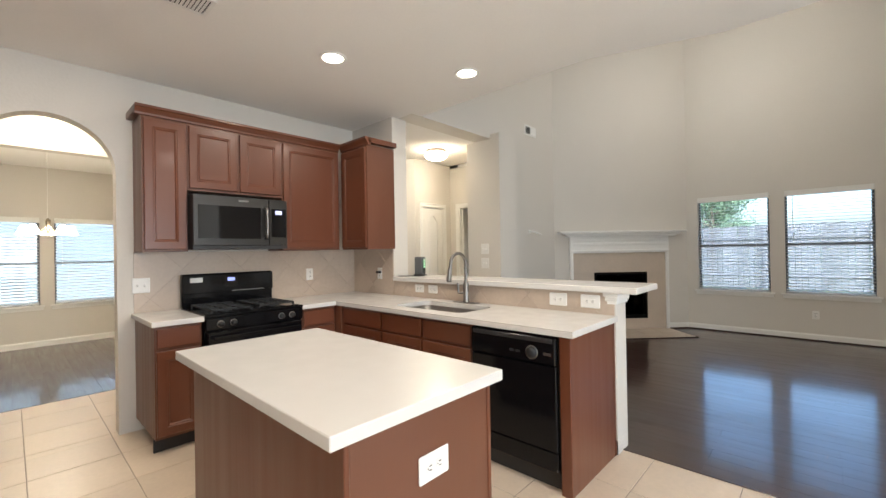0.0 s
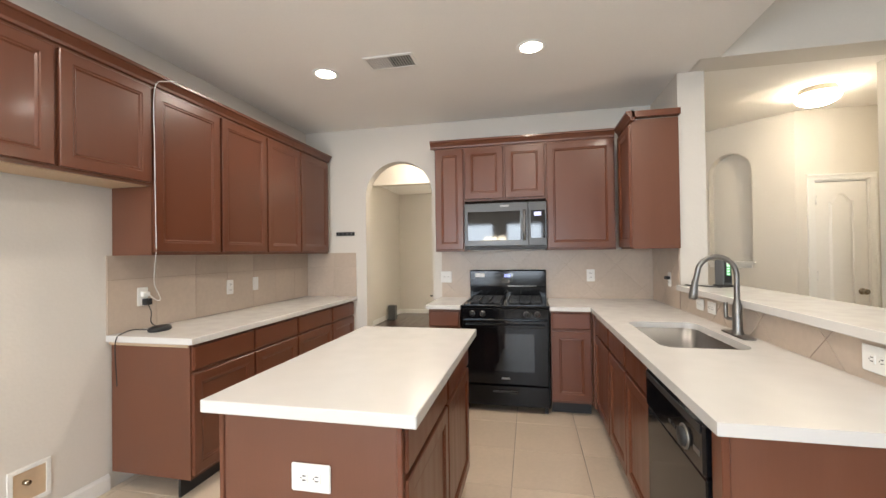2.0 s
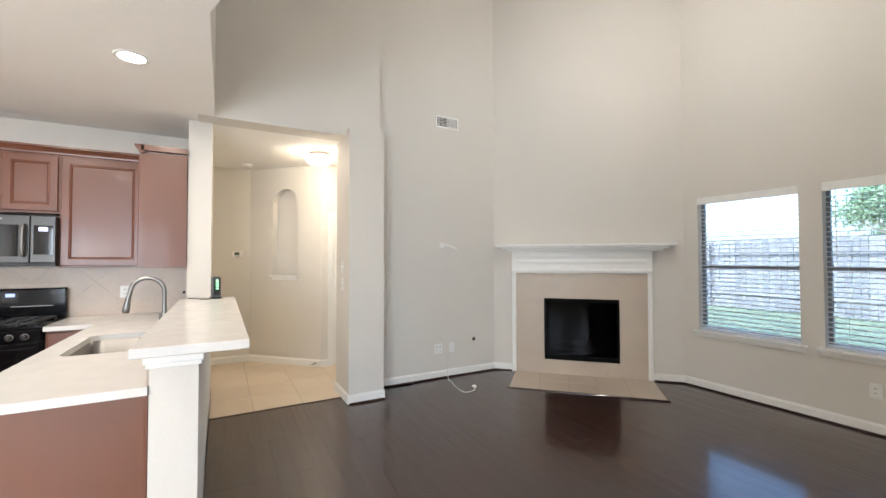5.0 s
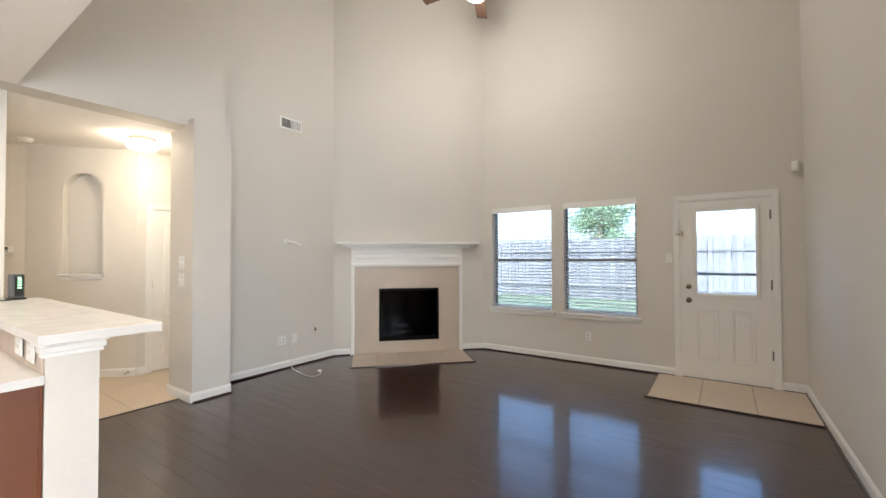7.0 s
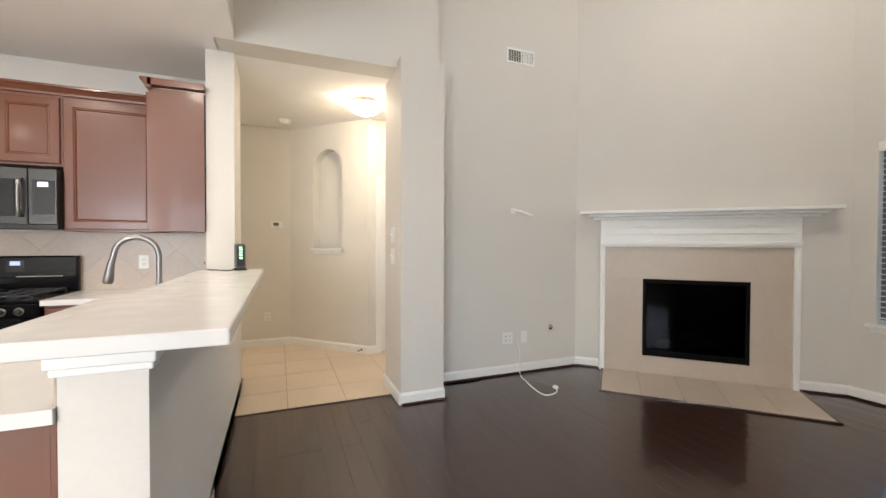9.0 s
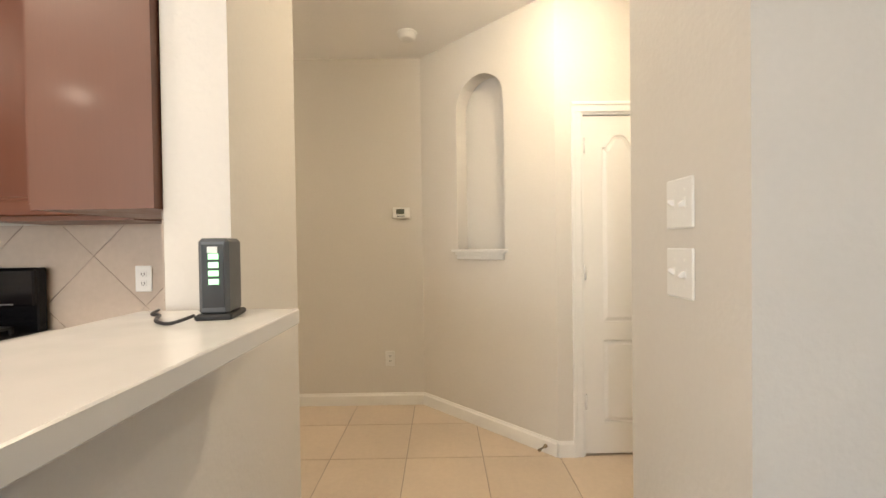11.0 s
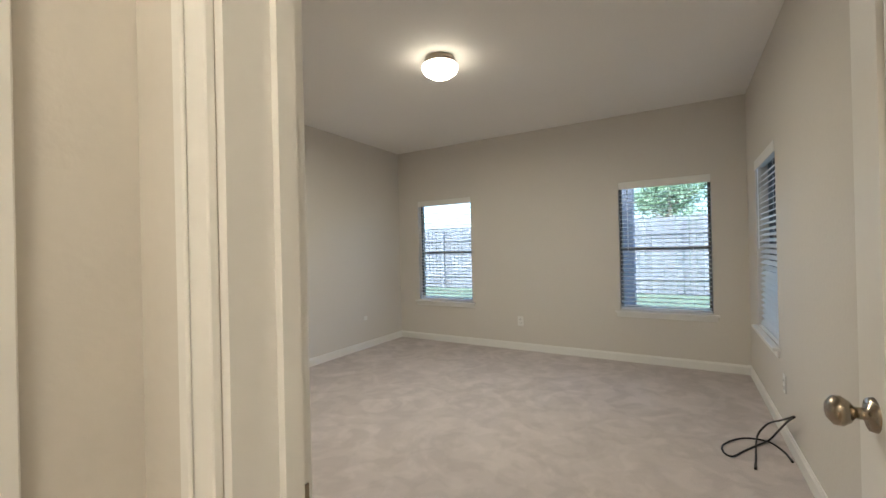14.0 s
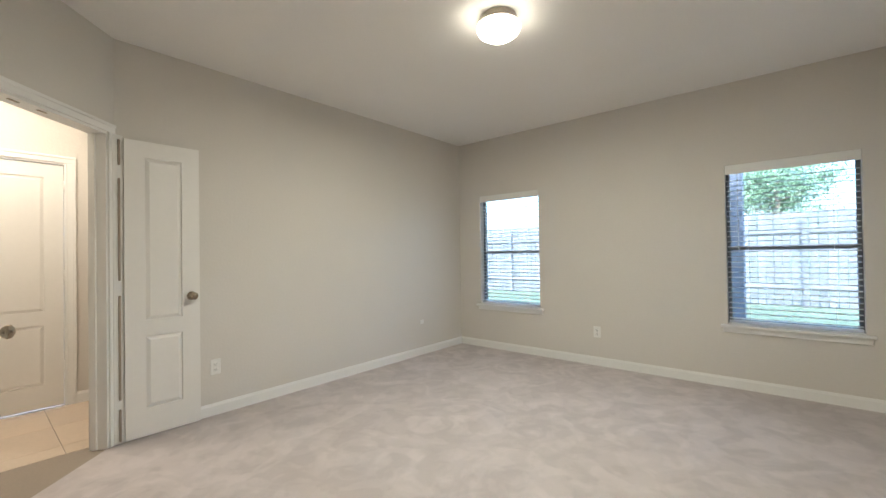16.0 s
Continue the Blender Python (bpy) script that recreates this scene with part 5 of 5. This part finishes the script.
# ---- hall fittings ----
def flush_lamp(x, y, z, r, mat, label):
    c = thing("ceiling_lamp", (x, y, z), label, "ceiling lamp")
    part("base", lathe([(0.0, 0.0), (r * 0.80, 0.0), (r * 0.84, -0.012), (r * 0.88, -0.040), (r * 0.93, -0.044), (r * 0.93, -0.052), (r * 0.86, -0.053)], 32), LAMPBASE, c, "satin nickel base", True)
    part("glass", lathe([(r * 0.88, -0.050), (r * 1.0, -0.062), (r * 1.0, -0.078), (r * 0.90, -0.105), (r * 0.6, -0.132), (r * 0.2, -0.145), (0.0, -0.146)], 32), mat, c, "glowing frosted glass bowl", True)
    return c


flush_lamp(4.63, 4.10, CEIL, 0.155, HALLGLASS, "flush hall ceiling lamp with a lit frosted glass bowl")
flush_lamp(7.92, 5.60, BEDCEIL, 0.136, LAMPGLASS, "flush bedroom ceiling lamp with a lit frosted glass bowl")
lamp("bedroom_light", "AREA", pose(7.92, 5.60, BEDCEIL - 0.16), 4.0, (1.0, 0.88, 0.68), 0.2)
smoke = thing("smoke_detector", (3.89, 5.15, CEIL), "white round smoke detector on the hall ceiling", "smoke detector")
part("base", lathe([(0.0, 0.0), (0.07, 0.0), (0.07, -0.012), (0.062, -0.014)], 28), PLASTIC, smoke, smooth=True)
part("cap", lathe([(0.062, -0.014), (0.055, -0.04), (0.04, -0.046), (0.0, -0.047)], 28), PLASTIC, smoke, smooth=True)
th = thing("thermostat", (3.803, 5.53, 1.526), "white wall thermostat with a small grey display", "thermostat")
part("case", boxes((-0.075, 0.065, -0.028, 0, -0.045, 0.042), bev=0.006), PLASTIC, th)
part("display", boxes((-0.045, 0.018, -0.0295, -0.027, -0.012, 0.028)), LCD, th, "grey display")
for i, (x, z) in enumerate(((0.036, 0.016), (0.036, -0.004), (0.050, 0.006))):
    part("button", boxes((x - 0.006, x + 0.006, -0.030, -0.027, z - 0.006, z + 0.006), bev=0.0015), TRIM, th)
part("lettering", boxes((-0.04, 0.02, -0.0287, -0.0275, -0.030, -0.024)), SLATE, th, "thin grey line of unreadable lettering")
plate(pose(3.69, 5.53, 0.37), label="white outlet low on the hall wall")
NM = pose(3.96, 5.53, 0, 0, 0, -45)
solid("niche_sill", boxes((NICHE[0] - 0.025, NICHE[1] + 0.025, -0.045, 0.11, 1.215, 1.235), (NICHE[0] - 0.003, NICHE[1] + 0.003, -0.03, 0.0, 1.195, 1.215), (NICHE[0] + 0.002, NICHE[1] - 0.002, -0.018, 0.0, 1.165, 1.195), bev=0.004), TRIM, "white painted moulded sill of the wall niche", "sill", NM, kind="structure")
plate(pose(4.728, 3.362, 1.372, 0, 0, -90), 0.118, 0.13, "switch", 2, "white double toggle switch plate on the hall corner")
plate(pose(4.728, 3.362, 1.192, 0, 0, -90), 0.118, 0.13, "switch", 2, "white double toggle switch plate, the lower of two")
stop = thing("door_stop", pose(4.73, 4.745, 0.05, 0, 0, -45), "spring door stop on the baseboard", "door stop")
part("spring", lathe([(0.012, 0.0), (0.012, 0.006), (0.006, 0.008), (0.006, 0.06), (0.009, 0.062), (0.009, 0.075), (0.0, 0.076)], 12), NICKEL, stop, smooth=True, m=pose(0, -0.012, 0, 90, 0, 0))

# ---- bedroom fittings ----
plate(pose(7.015, 7.66, 0.374), label="white outlet low on the plain bedroom wall")
plate(pose(9.35, 7.66, 0.40), 0.07, 0.05, "blank", label="small white cable plate low on the bedroom wall")
plate(pose(10.14, 5.82, 0.361, 0, 0, -90), label="white outlet under the bedroom windows")
plate(pose(8.66, 3.518, 0.36, 0, 0, 180), label="white outlet on the bedroom's side wall")
cab = thing("cable", (8.40, 3.70, 0.004), "black cable lying in a loose bow on the carpet", "cable")
part("loop", tube([(-0.24, 0.04, 0.007), (-0.10, 0.02, 0.007), (0.06, 0.0, 0.01), (0.18, -0.03, 0.04), (0.16, -0.08, 0.12), (0.02, -0.12, 0.20), (-0.26, -0.13, 0.325), (-0.10, -0.13, 0.24), (0.08, -0.12, 0.12), (0.15, -0.08, 0.02), (0.06, -0.01, 0.01), (-0.06, 0.07, 0.008), (-0.17, 0.14, 0.007), (-0.13, 0.18, 0.007), (-0.02, 0.17, 0.008), (0.12, 0.06, 0.012), (0.15, -0.07, 0.008), (0.04, -0.13, 0.007), (-0.05, -0.145, 0.007)], 0.0055), BLACKMATTE, cab, smooth=True)
part("plug", tube([(-0.275, 0.044, 0.008), (-0.255, 0.042, 0.008), (-0.235, 0.04, 0.008)], 0.0075), SLATE, cab, "small metal plug", True)
part("plug", tube([(-0.09, -0.148, 0.008), (-0.07, -0.147, 0.008), (-0.05, -0.145, 0.008)], 0.0075), SLATE, cab, "small metal plug", True)
lamp("bathroom_light", "AREA", pose(5.7, 8.2, CEIL - 0.05), 2.8, (1.0, 0.80, 0.60), 0.5)

# ---- dining room ----
def chandelier(x, y, label):
    ch = thing("chandelier", (x, y, CEIL), label, "chandelier", "chandeliers")
    part("canopy", lathe([(0.065, 0.0), (0.06, -0.02), (0.01, -0.03)]), NICKEL, ch, smooth=True)
    part("chain", lathe([(0.003, -0.03), (0.003, -0.92)], 8), TRIM, ch, smooth=True)
    part("column", lathe([(0.008, -0.90), (0.03, -0.93), (0.018, -0.98), (0.03, -1.04), (0.012, -1.09), (0.0, -1.11)]), NICKEL, ch, smooth=True)
    for i in range(5):
        arm = part("arm", tube([(0.02, 0, -1.02), (0.10, 0, -1.07), (0.19, 0, -1.04), (0.22, 0, -0.99)], 0.008), NICKEL, ch, smooth=True, m=pose(0, 0, 0, 0, 0, 72 * i + 15))
        part("shade", lathe([(0.02, -0.99), (0.035, -1.01), (0.055, -1.06), (0.07, -1.10)], 16), BULB, arm, "glowing bell-shaped glass shade", True, pose(0.22, 0, 0))
    return ch


chandelier(0.95, 7.25, "small chandelier with lit glass shades hanging on a chain")
chandelier(1.35, -2.55, "small chandelier with lit glass shades over the nook")
lamp("dining_light", "POINT", pose(0.95, 7.25, CEIL - 1.20), 1.5, WARM, 0.12)
# Unseen lamp and fixture, added to warm the passage and the dining header.
flush_lamp(0.9, 4.85, CEIL, 0.14, HALLGLASS, "assumed flush passage ceiling lamp with a lit frosted glass bowl, out of view")
lamp("assumed_passage_light", "POINT", pose(0.9, 4.85, CEIL - 0.24), 2.2, WARM, 0.1)
tagged(part("cable_outlet", boxes((-0.05, 0.0, 8.965, 9.0, 0.385, 0.42), (0.0, 0.02, 8.975, 8.99, 0.395, 0.408), bev=0.004), BLACKMATTE), "small black cable outlet low on the dining wall", "cable outlet")
solid("speaker_box", boxes((-0.70, -0.55, 7.95, 8.10, 0.0, 0.30), bev=0.008), GREYPLASTIC, "small grey box on the dining room floor", "box")
wall("wall_side_hall", (-0.77, 5.4), (-0.28, 5.4), CEIL, 0.13, label="cream painted wall end beside the passage")

# ---- outside ----
solid("ground", boxes((-300, 300, -300, 300, -0.30, -0.04)), LAWN, "green lawn reaching to the horizon", "lawn", kind="structure")


def fence(m, length, label):
    f = thing("fence", m, label, "fence")
    bm = boxes((0, 0.131, 0, 0.018, 0, 2.05))
    me = finish(bm, "board", FENCE)
    n = int(length / 0.146)
    for i in range(n):
        b = new("board", me)
        b.parent = f
        b.matrix_basis = pose(i * 0.146, random.uniform(-0.004, 0.004), random.uniform(-0.02, 0.03), 0, random.uniform(-0.4, 0.4), 0)
    for z in (0.40, 1.60):
        part("rail", boxes((0, length, -0.04, 0.0, z, z + 0.075)), FENCE, f)
    for i in range(int(length / 2.4) + 1):
        part("post", boxes((i * 2.4, i * 2.4 + 0.09, -0.13, -0.04, 0, 1.98)), FENCE, f)
    return f


fence(pose(17.4, 16.0, -0.04, 0, 0, -90), 26, "weathered grey wooden privacy fence behind the lawn")
fence(pose(17.4, -9.0, -0.04, 0, 0, 180), 18, "weathered grey wooden privacy fence beside the lawn")


def tree(x, y, h, r, seed, label):
    rnd = random.Random(seed)
    t = thing("tree", (x, y, -0.04), label, "tree")
    part("trunk", lathe([(0.24, 0), (0.17, 0.4), (0.14, h * 0.3), (0.09, h * 0.6), (0.03, h * 0.85)], 10), BARK, t, smooth=True)
    clumps = []
    for i in range(9):
        a, z = rnd.uniform(0, 6.28), h * rnd.uniform(0.3, 0.7)
        e = Vector((math.cos(a) * r * rnd.uniform(0.4, 0.9), math.sin(a) * r * rnd.uniform(0.4, 0.9), z + h * rnd.uniform(0.12, 0.3)))
        part("limb", tube([(0, 0, z), (e.x * 0.5, e.y * 0.5, z + (e.z - z) * 0.35), tuple(e)], 0.035, 6), BARK, t)
        clumps += [e, e * 0.75 + Vector((0, 0, h * 0.12))]
    clumps += [Vector((rnd.uniform(-0.5, 0.5) * r, rnd.uniform(-0.5, 0.5) * r, h * rnd.uniform(0.7, 1.0))) for _ in range(8)]
    vs, fs = [], []
    for c in clumps:
        s = r * rnd.uniform(0.25, 0.45)
        for _ in range(520):
            p = c + Vector((rnd.gauss(0, 1), rnd.gauss(0, 1), rnd.gauss(0, 0.8))) * s * 0.55
            q = Euler((rnd.uniform(0, 6.3), rnd.uniform(0, 6.3), rnd.uniform(0, 6.3))).to_matrix()
            l = rnd.uniform(0.04, 0.09)
            k = len(vs)
            vs += [tuple(p + q @ Vector(v) * l) for v in ((-1, 0, 0), (0, -0.45, 0.1), (1, 0, 0), (0, 0.45, 0.1))]
            fs.append((k, k + 1, k + 2, k + 3))
    me = bpy.data.meshes.new("crown")
    me.from_pydata(vs, [], fs)
    me.materials.append(LEAF)
    cr = new("crown", me)
    cr.parent = t
    tagged(cr, kind="stuff")
    return t


tree(26.7, 4.5, 4.7, 1.9, 3, "leafy green tree beyond the fence")
solid("patio_post", boxes((10.95, 11.1, 4.59, 4.745, -0.04, 3.2), (10.93, 11.12, 4.57, 4.765, -0.04, 0.12), bev=0.006), POSTSHADE, "whitish wooden patio post outside the bedroom window, grey-lilac shade in its colour", "post")
house = thing("neighbour_house", (-6, 14.0, -0.04), "pale neighbouring house beyond the dining windows", "house")
part("wall", boxes((0, 16, 0, 0.3, 0, 3.2)), STUCCO, house)
bm = bmesh.new()
rows = loops(bm, [[(x, -0.5, 3.15), (x, 3.5, 5.2), (x, 3.5, 5.35), (x, -0.5, 3.3)] for x in (-0.4, 16.4)])
bm.faces.new(list(reversed(rows[0])))
part("roof", bm, SHINGLE, house)
for x in (4.2, 8.6):
    wdw = part("window", boxes((x, x + 1.1, -0.03, 0, 1.0, 2.2)), TRIM, house)
    part("pane", boxes((x + 0.06, x + 1.04, -0.04, -0.03, 1.06, 2.14)), BLACKGLASS, wdw)


# ---- floor pieces ----
_tiles = {}


def tile_piece(parent, x0, x1, y0, y1, mat, key, top=0.0, chamfer=0.0025):
    k = (key, round(x1 - x0, 3), round(y1 - y0, 3))
    if k not in _tiles:
        w, d = (x1 - x0) / 2, (y1 - y0) / 2
        bm = bmesh.new()
        loops(bm, [[(sx * (w - i), sy * (d - i), z) for sx, sy in ((-1, -1), (1, -1), (1, 1), (-1, 1))] for i, z in ((0, -0.006), (0, -chamfer * 0.6), (chamfer, 0))])
        _tiles[k] = finish(bm, key, mat)
    o = new(key, _tiles[k])
    o.parent = parent
    o.matrix_basis = Matrix.Translation(((x0 + x1) / 2, (y0 + y1) / 2, top))
    return o


def tile_field(parent, x0, x1, y0, y1, ox=TILEX0, oy=TILEY0, p=PITCH, g=0.004):
    i0, i1 = math.floor((x0 - ox) / p), math.ceil((x1 - ox) / p)
    j0, j1 = math.floor((y0 - oy) / p), math.ceil((y1 - oy) / p)
    for i in range(i0, i1):
        for j in range(j0, j1):
            a, b = max(x0, ox + i * p + g / 2), min(x1, ox + (i + 1) * p - g / 2)
            c, d = max(y0, oy + j * p + g / 2), min(y1, oy + (j + 1) * p - g / 2)
            if b - a > 0.02 and d - c > 0.02:
                tile_piece(parent, a, b, c, d, TILE, "tile")


tile_field(floor_tile, -0.28, WOODX - 0.01, -2.2, 4.17)
tile_field(floor_tile, 2.2, 5.6, 4.3, 5.53)
tile_field(floor_tile, 3.51, 5.6, 3.375, 4.3)
tile_field(floor_tile, -0.28, 2.2, 4.17, 5.55)
tile_field(floor_bath, 5.58, 6.47, 7.75, 8.9)
solid("threshold_strip", boxes((WOODX - 0.012, WOODX + 0.012, -1.85, 1.25, 0.0, 0.006), bev=0.002), DARKWOOD, "dark wooden strip between tile and plank floor", "threshold", kind="structure")
solid("threshold_strip", boxes((3.51, 4.74, 3.348, 3.374, 0.0, 0.006), bev=0.002), DARKWOOD, "dark wooden strip between hall tile and planks", "threshold", kind="structure")


def plank_field(parent, x0, x1, y0, y1, w=0.127):
    rnd = random.Random(11)
    x = x0
    while x < x1 - 0.01:
        b = min(x + w, x1)
        y = y0 - rnd.choice((0.1, 0.4, 0.7, 1.0))
        while y < y1:
            a, c = max(y, y0), min(y + 1.22, y1)
            if c - a > 0.05:
                tile_piece(parent, x + 0.0003, b - 0.0003, a + 0.0003, c - 0.0003, DARKWOOD, "plank", chamfer=0.0006)
            y += 1.22
        x = b


plank_field(floor_wood, WOODX + 0.002, 8.355, -1.85, 3.36)
plank_field(floor_wood, 5.1, 8.355, 3.36, 3.47)
plank_field(floor_dining, -0.77, 3.2, 5.56, 9.0)


# ---- tiled splash behind the counters ----
def clip(poly, x0, x1, z0, z1):
    for ax, lim, s in ((0, x0, 1), (0, x1, -1), (1, z0, 1), (1, z1, -1)):
        out = []
        for i, p in enumerate(poly):
            q = poly[(i + 1) % len(poly)]
            dp, dq = s * (p[ax] - lim), s * (q[ax] - lim)
            if dp >= 0:
                out.append(p)
            if dp * dq < 0:
                t = dp / (dp - dq)
                out.append((p[0] + (q[0] - p[0]) * t, p[1] + (q[1] - p[1]) * t))
        poly = out
        if len(poly) < 3:
            return []
    return poly


def splash(m, w, z0, z1, pitch, turned, label):
    """Wall tiles over a mortar bed: local x along the wall, face towards -y."""
    c = thing("backsplash", m, label, "backsplash", kind="structure")
    part("mortar", boxes((0, w, -0.005, 0, z0, z1)), SPLASHGROUT, c)
    g = 0.003
    n = int((w + 2) / pitch) + 3
    for i in range(-n, n):
        for j in range(-n, n):
            sq = [(i * pitch + g / 2, j * pitch + g / 2), ((i + 1) * pitch - g / 2, j * pitch + g / 2), ((i + 1) * pitch - g / 2, (j + 1) * pitch - g / 2), (i * pitch + g / 2, (j + 1) * pitch - g / 2)]
            if turned:
                sq = [((a - b) * 0.70711 + w / 2, (a + b) * 0.70711 + z0 + 0.1) for a, b in sq]
            else:
                sq = [(a, b + z0) for a, b in sq]
            p = clip(sq, 0, w, z0, z1)
            if len(p) < 3:
                continue
            area = abs(sum(a[0] * b[1] - b[0] * a[1] for a, b in zip(p, p[1:] + p[:1]))) / 2
            if area < 0.0004:
                continue
            bm = bmesh.new()
            loops(bm, [[(a, -0.004, b) for a, b in p], [(a, -0.009, b) for a, b in p]])
            part("tile", bm, SPLASH, c)
    return c


splash(pose(1.28, 4.17, 0), 2.04, 0.912, 1.385, 0.325, True, "beige diamond-set tile backsplash behind the range")
splash(pose(-0.28, 1.95, 0, 0, 0, 90), 2.215, 0.912, 1.385, 0.325, False, "beige tile backsplash over the long counter")
splash(pose(-0.27, 4.17, 0), 0.585, 0.912, 1.39, 0.325, False, "beige tile backsplash on the short wall return")
splash(pose(3.325, 3.47, 0, 0, 0, -90), 2.215, 0.912, 1.06, 0.325, True, "beige diamond-set tile strip under the bar top")
splash(pose(3.32, 4.165, 0, 0, 0, -90), 0.69, 0.912, 1.43, 0.325, True, "beige diamond-set tile on the short side wall")
